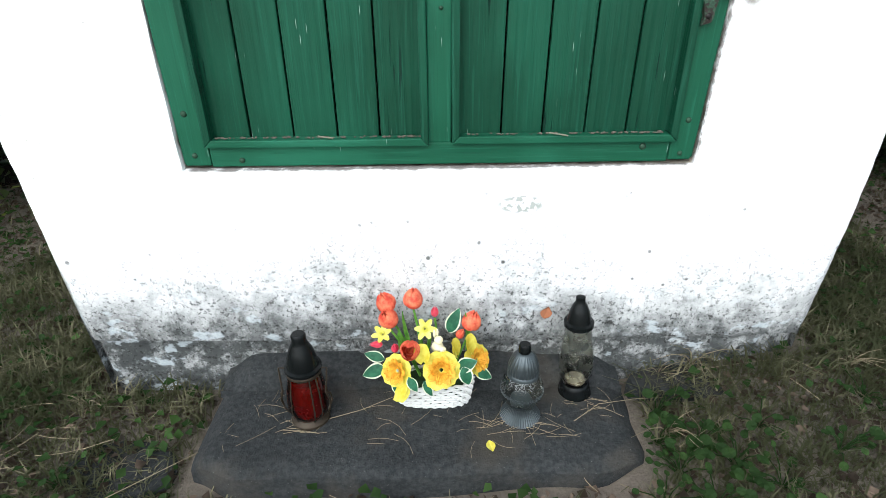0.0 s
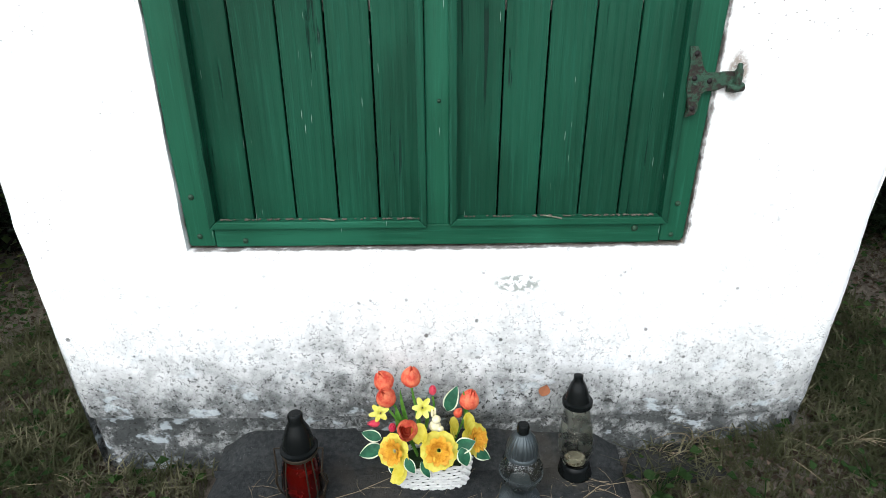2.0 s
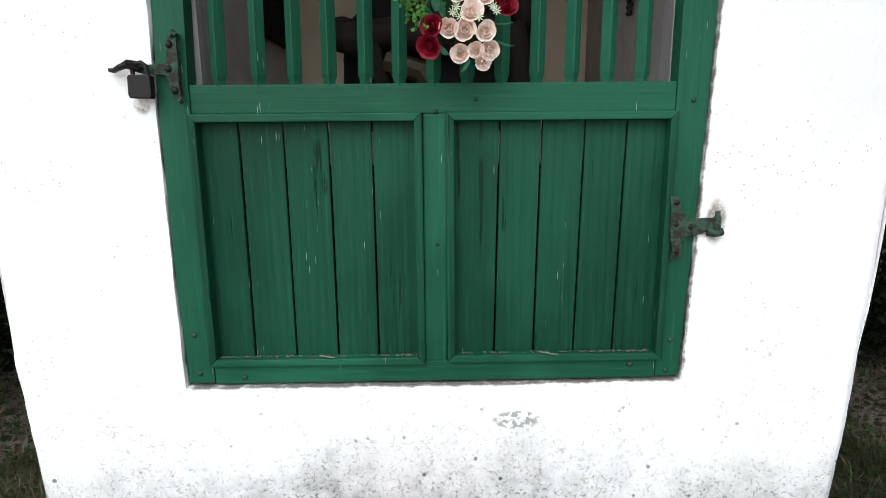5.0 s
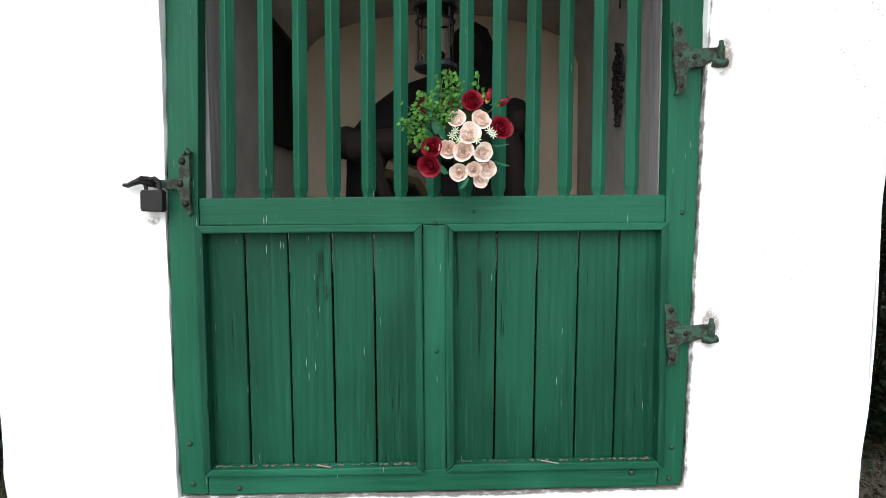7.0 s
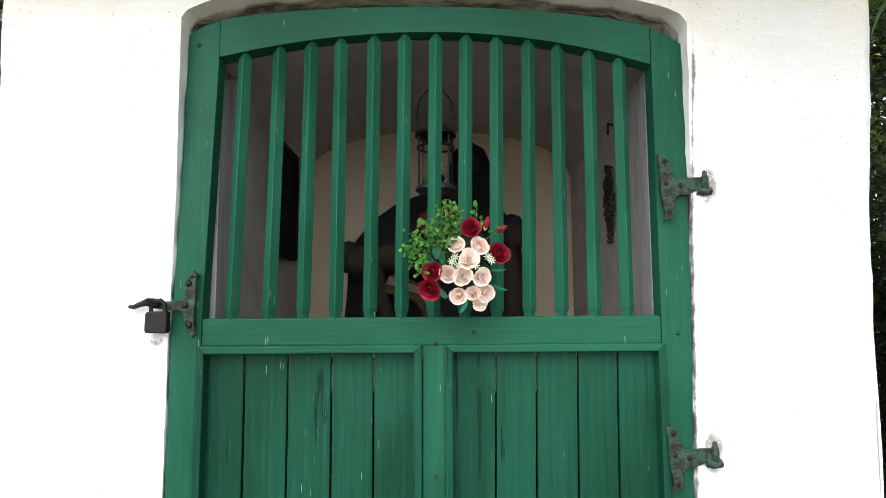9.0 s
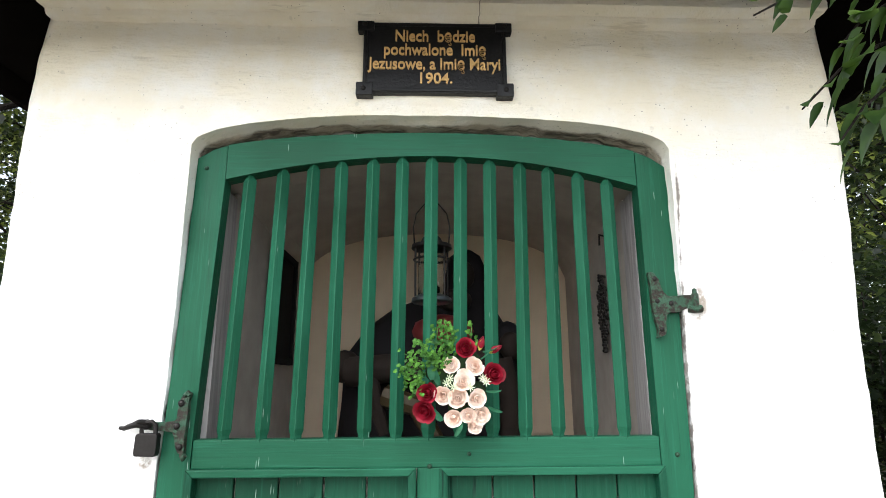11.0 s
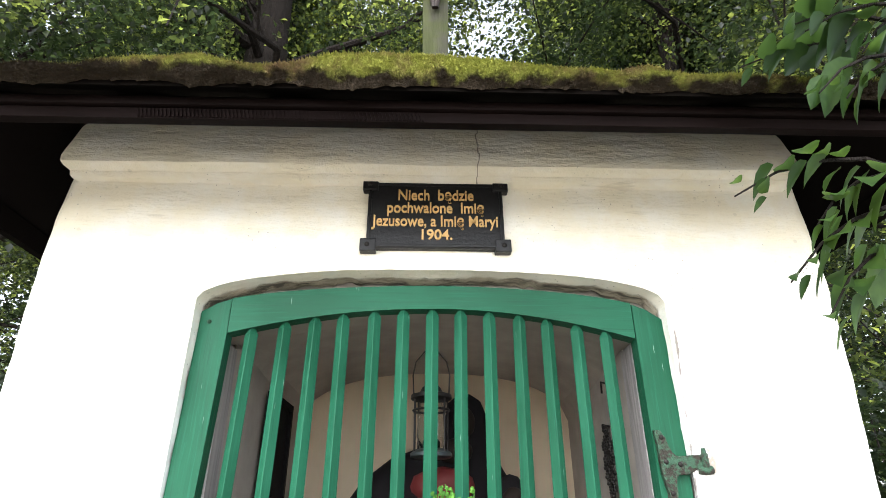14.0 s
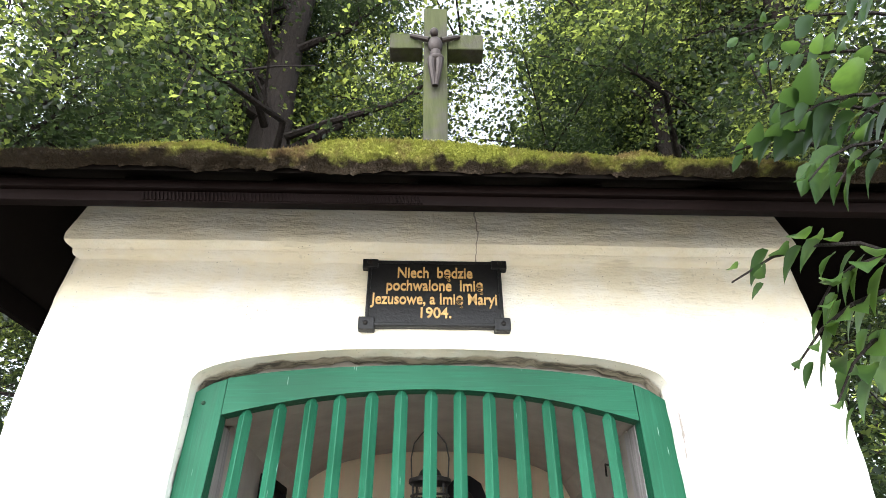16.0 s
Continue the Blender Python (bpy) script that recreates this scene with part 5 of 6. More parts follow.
def sprig(parent, at, axis, length, count, seed, leaf=0.0048):
    """A sprig of small round leaves along a thin stem."""
    rng = random.Random(seed)
    bm = bmesh.new()
    a, ax = Vector(at), Vector(axis).normalized()
    tube(bm, [a, a + ax * length * 0.5 + Vector((0, -0.004, 0)), a + ax * length], 0.0010, 4)
    count = int(count * 1.5)
    for i in range(count):
        u = (i + 0.5) / count
        c = a + ax * length * u + Vector((rng.uniform(-1, 1), rng.uniform(-1, 0.6), rng.uniform(-1, 1))) * 0.012
        n = Vector((rng.uniform(-0.8, 0.8), -1, rng.uniform(-0.4, 1.0))).normalized()
        r = leaf * rng.uniform(0.7, 1.2)
        t1 = n.orthogonal().normalized()
        t2 = n.cross(t1)
        ring = [bm.verts.new(c + (t1 * math.cos(k) + t2 * math.sin(k) * 0.8) * r + n * 0.25 * r * math.cos(2 * k)) for k in np.linspace(0, 2 * math.pi, 7)[:-1]]
        mid = bm.verts.new(c - n * 0.15 * r)
        for k in range(6):
            bm.faces.new((ring[k], ring[(k + 1) % 6], mid))
    return part("green_sprig", bm, BOX_GREEN, parent)


def build_bouquet():
    h = thing("bouquet", "bouquet of pale pink and wine red roses on the grille", "bouquet", at=(0.06, -0.05, 1.56))
    o = Vector((-0.06, 0.05, -1.56))
    pale = ((0.052, 1.597), (0.098, 1.595), (0.075, 1.568), (0.036, 1.541), (0.063, 1.536), (0.101, 1.534), (0.056, 1.499), (0.083, 1.502), (0.109, 1.505), (0.097, 1.484))
    for i, (x, z) in enumerate(pale):
        d = Vector((x - 0.075, 0, z - 0.55 - 1.0))
        rose(h, Vector((x, -0.085 + 0.25 * d.length, z)) + o, Vector((d.x * 5, -1, d.z * 5 + 0.05)), (0.70, 0.72, 0.78, 0.68, 0.74, 0.70, 0.68, 0.58, 0.72, 0.58)[i], None, i * 0.7)
    for i, (x, z) in enumerate(((0.081, 1.630), (0.137, 1.580), (0.005, 1.545), (0.000, 1.511))):
        rose(h, Vector((x, -0.070, z)) + o, (6 * (x - 0.07), -1, 4 * (z - 1.56)), (0.84, 0.84, 0.78, 0.86)[i], ROSE_RED, i * 0.9)
    for (x, z), ax in (((0.112, 1.640), (0.25, -0.4, 0.9)), ((0.140, 1.628), (0.85, -0.35, 0.45))):
        b = bud(h, Vector((x, -0.070, z)) + o, ax, 0.72, ROSE_RED)
        bm = bmesh.new()
        whorl(bm, Vector((x, -0.070, z)) + o - Vector(ax).normalized() * 0.016, ax, 3, 0.002, 0.022, 0.006, 0.5, -0.7, 0.6, 0.2)
        part("sepal", bm, LEMON, b, "yellow-green sepals", smooth=True)
    k = 0
    for x, z, ax, L, n in ((0.02, 1.61, (0.1, -0.2, 1), 0.06, 22), (0.05, 1.63, (-0.2, -0.2, 1), 0.06, 26), (0.045, 1.625, (0.25, -0.1, 1), 0.05, 20), (0.005, 1.60, (-0.8, -0.2, 0.35), 0.05, 24), (-0.005, 1.585, (-1, -0.2, 0.05), 0.045, 24), (0.015, 1.60, (-0.5, -0.1, 0.9), 0.055, 26), (0.0, 1.575, (-0.8, 0, -0.3), 0.04, 14), (0.09, 1.63, (0.1, 0.1, 1), 0.05, 10), (0.03, 1.59, (-0.3, -0.2, 0.4), 0.05, 26), (0.04, 1.60, (0.0, -0.2, 0.7), 0.05, 26), (-0.01, 1.565, (-0.1, -0.2, -0.3), 0.03, 12)):
        k += 1
        sprig(h, Vector((x, -0.062, z)) + o, ax, L, n, k)
    for x, z, ax in ((0.115, 1.625, (0.8, -0.3, -0.1)), (0.12, 1.55, (0.9, -0.2, -0.3)), (0.02, 1.515, (0.3, -0.3, -0.8)), (0.11, 1.61, (0.9, -0.3, 0.4)), (0.015, 1.57, (-0.1, -0.4, 0.9)), (0.07, 1.49, (-0.2, -0.3, -1)), (0.125, 1.52, (0.7, -0.3, -0.6)), (0.03, 1.56, (-0.4, -0.3, 0.7))):
        bm = bmesh.new()
        petal(bm, aim(Vector((x, -0.065, z)) + o, ax, 0.3), 0.030, 0.008, 0.1, 0.4, 0.3)
        part("rose_leaf", bm, VARI_GREEN, h, smooth=True)
    for x, z in ((0.048, 1.572), (0.042, 1.563), (0.112, 1.572), (0.056, 1.556), (0.118, 1.565), (0.088, 1.555)):
        bm = bmesh.new()
        whorl(bm, Vector((x, -0.086, z)) + o, (random.uniform(-0.4, 0.4), -1, 0.2), 8, 0.001, 0.009, 0.0010, 0.9, 0.3, 0.2)
        part("white_filler", bm, VARI_EDGE, h, "tiny whitish filler blossom")
    # dark green masses behind the roses, shade of the gaps in their colour
    bm = bmesh.new()
    for x, z in ((0.065, 1.565), (0.095, 1.54), (0.04, 1.55), (0.075, 1.52), (0.03, 1.59), (0.085, 1.60)):
        ball(bm, Vector((x, -0.045, z)) + o, (0.030, 0.016, 0.030), 2)
    part("foliage_shade_core", bm, DARKGAP, h)
    part("wire_tie", tube(bmesh.new(), [Vector((0.045, -0.05, 1.54)) + o, Vector((0.02, 0.0, 1.535)) + o, Vector((0.008, 0.004, 1.53)) + o], 0.0015, 6), BLACK_IRON, h)


build_bouquet()


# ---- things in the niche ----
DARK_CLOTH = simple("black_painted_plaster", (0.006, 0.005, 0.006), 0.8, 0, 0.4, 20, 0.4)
# flesh and gilt held near-black: the dimness of the niche is in their colours
FLESH = simple("niche_shaded_flesh_paint", (0.014, 0.010, 0.008), 0.8, 0, 0.4, 18, 0.3)
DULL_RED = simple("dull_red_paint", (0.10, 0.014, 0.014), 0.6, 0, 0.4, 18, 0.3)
GILT = simple("niche_shaded_gilt_paint", (0.035, 0.024, 0.010), 0.5, 0.2, 0.5, 30, 0.3)


def build_statue():
    """A seated mourning figure with another across its knees, in plain rounded masses."""
    bm = bmesh.new()
    y = 0.50
    # cloak: stacked ellipses from the base to the hood
    rings = []
    for cx, rx, ry, z, dy in ((0.02, 0.27, 0.17, 1.365, 0), (0.02, 0.27, 0.17, 1.45, 0), (0.015, 0.262, 0.16, 1.56, 0), (0.02, 0.245, 0.15, 1.65, 0.01), (0.035, 0.205, 0.13, 1.72, 0.02), (0.06, 0.150, 0.11, 1.78, 0.03), (0.105, 0.085, 0.085, 1.82, 0.03), (0.125, 0.062, 0.07, 1.86, 0.02), (0.128, 0.060, 0.068, 1.90, 0.02), (0.125, 0.048, 0.055, 1.94, 0.02), (0.122, 0.020, 0.025, 1.962, 0.02)):
        rings.append([bm.verts.new((cx + rx * math.cos(t) * (1 + 0.05 * math.sin(5 * t + z * 9)), y + dy + ry * math.sin(t) * (1 + 0.06 * math.sin(7 * t)), z)) for t in np.linspace(0, 2 * math.pi, 33)[:-1]])
    for p, q in zip(rings, rings[1:]):
        for i in range(32):
            bm.faces.new((p[i], p[(i + 1) % 32], q[(i + 1) % 32], q[i]))
    bm.faces.new(rings[0][::-1]), bm.faces.new(rings[-1])
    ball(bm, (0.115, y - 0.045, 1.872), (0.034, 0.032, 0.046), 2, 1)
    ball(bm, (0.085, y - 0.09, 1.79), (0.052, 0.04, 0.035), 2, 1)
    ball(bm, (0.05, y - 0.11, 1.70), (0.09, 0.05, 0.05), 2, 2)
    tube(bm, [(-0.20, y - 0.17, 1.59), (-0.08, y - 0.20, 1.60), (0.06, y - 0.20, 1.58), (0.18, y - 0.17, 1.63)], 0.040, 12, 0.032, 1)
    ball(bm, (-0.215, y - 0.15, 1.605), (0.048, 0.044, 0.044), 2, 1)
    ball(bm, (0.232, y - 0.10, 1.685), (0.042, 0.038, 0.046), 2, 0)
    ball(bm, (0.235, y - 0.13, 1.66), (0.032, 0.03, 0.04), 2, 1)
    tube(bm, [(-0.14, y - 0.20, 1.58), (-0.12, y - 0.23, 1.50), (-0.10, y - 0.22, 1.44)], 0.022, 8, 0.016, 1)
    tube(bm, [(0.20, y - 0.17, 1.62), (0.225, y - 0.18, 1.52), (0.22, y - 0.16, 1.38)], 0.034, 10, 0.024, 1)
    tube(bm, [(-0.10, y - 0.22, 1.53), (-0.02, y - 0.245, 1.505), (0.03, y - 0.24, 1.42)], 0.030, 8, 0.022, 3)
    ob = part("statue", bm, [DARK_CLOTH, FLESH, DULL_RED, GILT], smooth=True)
    tagged(ob, "dark painted plaster statue of a seated mourning figure", "statue")


def build_hanging_lantern():
    h = thing("hanging_lantern", "old black metal storm lantern with a wire bail", "lantern", at=(0.017, 0.22, 1.757))
    part("base", lathe(bmesh.new(), [(0.046, 0), (0.051, 0.004), (0.050, 0.012), (0.040, 0.018), (0.030, 0.022)], 28), CAP_GREY, h, smooth=True)
    part("top_plate", lathe(bmesh.new(), [(0.048, 0.138), (0.052, 0.141), (0.051, 0.150), (0.030, 0.156), (0.024, 0.168), (0.016, 0.176), (0.006, 0.180)], 28), BLACK_IRON, h, smooth=True)
    part("glass_chimney", lathe(bmesh.new(), [(0.028, 0.02), (0.036, 0.05), (0.034, 0.09), (0.026, 0.139)], 24), SMOKE_GLASS, h, smooth=True)
    part("burner", lathe(bmesh.new(), [(0.02, 0.018), (0.02, 0.04), (0.010, 0.05), (0.006, 0.07)], 16), BLACK_IRON, h, smooth=True)
    for i in range(6):
        a = 2 * math.pi * (i + 0.3) / 6
        x, y = 0.043 * math.cos(a), 0.043 * math.sin(a)
        part("guard_wire", tube(bmesh.new(), [(x, y, 0.01), (x, y, 0.142)], 0.0028, 6), BLACK_IRON, h, smooth=True)
    part("guard_ring", tube(bmesh.new(), [(0.045 * math.cos(t), 0.045 * math.sin(t), 0.112) for t in np.linspace(0, 2 * math.pi, 29)], 0.0030, 6), BLACK_IRON, h, smooth=True)
    part("bail", tube(bmesh.new(), [(-0.044, 0, 0.145), (-0.047, 0, 0.20), (-0.040, 0, 0.235), (-0.018, 0, 0.262), (0, 0, 0.275), (0.018, 0, 0.262), (0.040, 0, 0.235), (0.047, 0, 0.20), (0.044, 0, 0.145)], 0.0018, 6), BLACK_IRON, h, smooth=True)
    hook = tube(bmesh.new(), [(0.017, 0.22, 2.10), (0.017, 0.22, 2.045), (0.022, 0.22, 2.030), (0.017, 0.22, 2.026), (0.012, 0.22, 2.033)], 0.0025, 6)
    tagged(part("ceiling_hook", hook, BLACK_IRON, smooth=True), "black iron hook in the niche vault", "hook")


def build_niche_things():
    p = thing("picture_frame", "dark blue-black framed picture hanging on the niche wall", "picture", at=(-0.424, 0.49, 1.78))
    m = Matrix.Rotation(radians(90), 4, "Z")
    for pts, mt, nm, y0, y1 in ((rect(-0.115, 0.115, -0.155, 0.155), DARK_CLOTH, "panel", 0.0, 0.006), (rect(-0.13, -0.11, -0.165, 0.165), DARK_CLOTH, "frame_side", -0.010, 0.008), (rect(0.11, 0.13, -0.165, 0.165), DARK_CLOTH, "frame_side", -0.010, 0.008), (rect(-0.109, 0.109, 0.145, 0.165), DARK_CLOTH, "frame_rail", -0.010, 0.008), (rect(-0.109, 0.109, -0.165, -0.145), DARK_CLOTH, "frame_rail", -0.010, 0.008)):
        bm = slab(pts, y0, y1, 0.001)
        bm.transform(m)
        part(nm, bm, mt, p)
    g = thing("bead_garland", "black serrated bead garland hanging from a nail on the niche wall", "garland", at=(0.484, 0.31, 1.84))
    rng = random.Random(5)
    for k in range(3):
        bm = bmesh.new()
        for i in range(27):
            u = i / 25
            ball(bm, (-0.004 + rng.uniform(-0.003, 0.003), (k - 1) * 0.030 * math.sin(math.pi * min(1, u * 1.1)) + rng.uniform(-0.003, 0.003), -0.190 * u), (0.006, 0.009, 0.0065), 1)
        part("bead_strand", bm, BLACK_IRON, g)
    part("nail", tube(bmesh.new(), [(0.02, 0, 0.0), (-0.012, 0, 0.006)], 0.003, 6), BLACK_IRON, g)
    n = tube(bmesh.new(), [(0.51, 0.30, 1.95), (0.478, 0.29, 1.955), (0.476, 0.288, 1.925)], 0.003, 6)
    tagged(part("bent_nail", n, BLACK_IRON), "bent rusty nail in the niche wall", "nail")


build_statue()
build_hanging_lantern()
build_niche_things()


# ---- leaves, made as arrays ----
def leaf_cloud(name, centres, axes, normals, lengths, widths, material, parent=None):
    """Many pointed leaves, each two triangles folded along its midrib."""
    c, a, n = (np.asarray(v, float) for v in (centres, axes, normals))
    a /= np.linalg.norm(a, axis=1, keepdims=True)
    s = np.cross(a, n)
    s /= np.linalg.norm(s, axis=1, keepdims=True) + 1e-9
    n = np.cross(s, a)
    L, W = np.asarray(lengths)[:, None], np.asarray(widths)[:, None]
    v = np.stack([c, c + a * L * 0.45 + s * W + n * W * 0.35, c + a * L - n * W * 0.4, c + a * L * 0.45 - s * W + n * W * 0.35], 1)
    k = len(c)
    tri = np.array([(0, 1, 2), (0, 2, 3)])
    f = (np.arange(k)[:, None, None] * 4 + tri[None]).reshape(-1, 3)
    me = bpy.data.meshes.new(name)
    me.vertices.add(k * 4)
    me.vertices.foreach_set("co", v.reshape(-1))
    me.loops.add(len(f) * 3)
    me.loops.foreach_set("vertex_index", f.reshape(-1).astype(np.int32))
    me.polygons.add(len(f))
    me.polygons.foreach_set("loop_start", np.arange(0, len(f) * 3, 3, dtype=np.int32))
    me.update(calc_edges=True)
    me.materials.append(material)
    ob = new(name, me)
    if parent:
        ob.parent = parent
    return ob


def build_tree(x, y, height, radius, trunk_r, leaves, seed, low, label, lean=0.0, leaf=0.066, squash=1.0, bare=0.0, tint=None):
    """Tapered trunk, forking limbs and a crown of loose leaf clumps round the limb ends."""
    rng = np.random.default_rng(seed)
    t = thing("tree", label, "tree", group="trees round the chapel", at=(x, y, 0))
    bm = bmesh.new()
    pts = [(lean * z * 0.3 + 0.06 * math.sin(z * 1.3 + seed), 0.05 * math.sin(z * 0.9), z) for z in np.linspace(0.05, height * 0.9, 12)]
    tube(bm, pts, trunk_r * 1.25, 14, trunk_r * 0.25)
    for v in bm.verts:
        v.co += Vector((1, 1, 0)) * 0.03 * noise.noise(v.co * 4)
    part("trunk", bm, BARK, t, smooth=True)
    tips = []
    bm = bmesh.new()
    for i in range(44):
        z0 = low + (height * 0.85 - low) * rng.random()
        a = rng.uniform(0, 2 * math.pi)
        reach = radius * rng.uniform(0.45, 1.0) * (1.0 - 0.4 * max(0, (z0 - low) / (height - low)))
        base = Vector((lean * z0 * 0.3 + 0.06 * math.sin(z0 * 1.3 + seed), 0, z0))
        end = base + Vector((math.cos(a) * reach, math.sin(a) * reach * squash, rng.uniform(0.0, 0.5) * reach))
        mid = base.lerp(end, 0.5) + Vector((rng.normal(), rng.normal(), rng.normal() + 0.6)) * 0.12 * reach
        r = trunk_r * rng.uniform(0.14, 0.30)
        tube(bm, [base, base.lerp(mid, 0.5) + Vector((0, 0, 0.03)), mid, mid.lerp(end, 0.5), end], r, 7, 0.012)
        tips += [mid, mid.lerp(end, 0.5), end, end]
        for _ in range(4):
            s = mid.lerp(end, rng.random())
            e = s + Vector(rng.normal(size=3)) * 0.28 * reach
            tube(bm, [s, s.lerp(e, 0.5) + Vector((0, 0, 0.04)), e], 0.016, 5, 0.005)
            tips += [e, s.lerp(e, 0.6)]
    part("branchwork", bm, BARK, t, smooth=True)
    tips = np.array([tuple(p) for p in tips])
    pick = rng.integers(0, len(tips), leaves)
    c = tips[pick] + rng.normal(size=(leaves, 3)) * np.array([0.36, 0.36, 0.28]) * (0.6 + 0.5 * rng.random((leaves, 1)))
    keep = np.array([noise.noise((p[0] * 0.9 + seed, p[1] * 0.9, p[2] * 0.9)) + 0.5 * noise.noise((p[0] * 2.6, p[1] * 2.6 + seed, p[2] * 2.6)) > -0.28 and p[2] > 0.3 and not (abs(p[0] + 0.37 * p[1]) < bare and p[1] < 0.2) for p in c])
    c = c[keep]
    k = len(c)
    ax = np.stack([rng.normal(size=k), rng.normal(size=k), -0.35 + 0.5 * rng.normal(size=k)], 1)
    nn = np.stack([0.5 * rng.normal(size=k), 0.5 * rng.normal(size=k), np.ones(k)], 1)
    L = leaf * rng.uniform(0.6, 1.25, k)
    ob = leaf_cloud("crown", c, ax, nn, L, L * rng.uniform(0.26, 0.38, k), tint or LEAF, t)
    return t


OLD = "broad old tree with dark furrowed bark behind the chapel"
DENSE = "leafy tree with dense dark green crown behind the chapel"
FAR = "tall dark tree farther back in the wood"
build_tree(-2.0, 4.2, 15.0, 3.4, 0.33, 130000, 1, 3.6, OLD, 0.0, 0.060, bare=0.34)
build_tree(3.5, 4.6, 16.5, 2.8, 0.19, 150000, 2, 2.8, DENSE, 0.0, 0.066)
build_tree(-0.7, 7.6, 14.0, 2.4, 0.20, 60000, 3, 4.0, "slender distant tree, sunlight put into its yellow-green leaf colour", 0.0, 0.075, tint=LEAF_SUN)
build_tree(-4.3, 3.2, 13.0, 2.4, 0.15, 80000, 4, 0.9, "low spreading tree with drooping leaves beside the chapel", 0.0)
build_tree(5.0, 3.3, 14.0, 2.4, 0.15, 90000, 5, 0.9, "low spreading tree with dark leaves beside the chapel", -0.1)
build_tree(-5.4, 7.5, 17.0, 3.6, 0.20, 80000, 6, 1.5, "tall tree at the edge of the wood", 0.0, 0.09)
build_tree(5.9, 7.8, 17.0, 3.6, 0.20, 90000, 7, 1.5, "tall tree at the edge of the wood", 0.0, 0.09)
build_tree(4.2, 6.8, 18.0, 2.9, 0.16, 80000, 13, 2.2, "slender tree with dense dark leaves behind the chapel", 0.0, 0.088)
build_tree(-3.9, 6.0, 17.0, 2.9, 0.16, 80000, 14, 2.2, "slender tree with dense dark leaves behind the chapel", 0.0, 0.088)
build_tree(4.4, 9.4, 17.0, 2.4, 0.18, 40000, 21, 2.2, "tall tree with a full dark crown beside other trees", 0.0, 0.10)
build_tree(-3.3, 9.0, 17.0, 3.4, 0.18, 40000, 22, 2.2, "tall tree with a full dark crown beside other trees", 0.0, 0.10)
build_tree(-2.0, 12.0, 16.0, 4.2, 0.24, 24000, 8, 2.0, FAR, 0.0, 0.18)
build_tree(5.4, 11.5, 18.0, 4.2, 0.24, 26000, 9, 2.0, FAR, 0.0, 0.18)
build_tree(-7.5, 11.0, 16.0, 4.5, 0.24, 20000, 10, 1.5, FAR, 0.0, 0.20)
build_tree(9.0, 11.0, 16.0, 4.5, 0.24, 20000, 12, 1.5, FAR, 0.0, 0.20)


def build_bush(x, y, r, h, leaves, seed):
    rng = np.random.default_rng(seed)
    b = thing("bush", "dark leafy bush growing in the shade beside the chapel", "bush", group="bushes beside the chapel", at=(x, y, 0))
    bm = bmesh.new()
    tips = []
    for i in range(16):
        a = rng.uniform(0, 2 * math.pi)
        e = Vector((math.cos(a) * r * rng.random(), math.sin(a) * r * rng.random(), 0.3 + h * rng.random()))
        tube(bm, [(0, 0, 0.1), e * 0.5 + Vector((0, 0, 0.15)), e], 0.014, 5, 0.004)
        tips += [tuple(e), tuple(e * 0.7 + Vector((0, 0, 0.1)))]
    part("branchwork", bm, BARK, b)
    c = np.array(tips)[rng.integers(0, len(tips), leaves)] + rng.normal(size=(leaves, 3)) * 0.17
    ax = rng.normal(size=(leaves, 3)) * (1, 1, 0.5)
    nn = np.stack([0.5 * rng.normal(size=leaves), 0.5 * rng.normal(size=leaves), np.ones(leaves)], 1)
    L = 0.055 * rng.uniform(0.6, 1.2, leaves)
    leaf_cloud("foliage", c, ax, nn, L, L * 0.33, LEAF, b)


for i, (x, y, r, h) in enumerate(((-2.1, 1.5, 0.5, 1.7), (-2.6, 0.6, 0.5, 1.3), (2.2, 1.6, 0.55, 1.9), (2.5, 0.7, 0.5, 1.5), (-1.7, 2.6, 0.6, 2.2), (1.8, 2.6, 0.6, 2.2), (-3.0, 2.2, 0.7, 2.0), (3.1, 2.2, 0.7, 2.0))):
    build_bush(x, y, r, h, 7000, 40 + i)


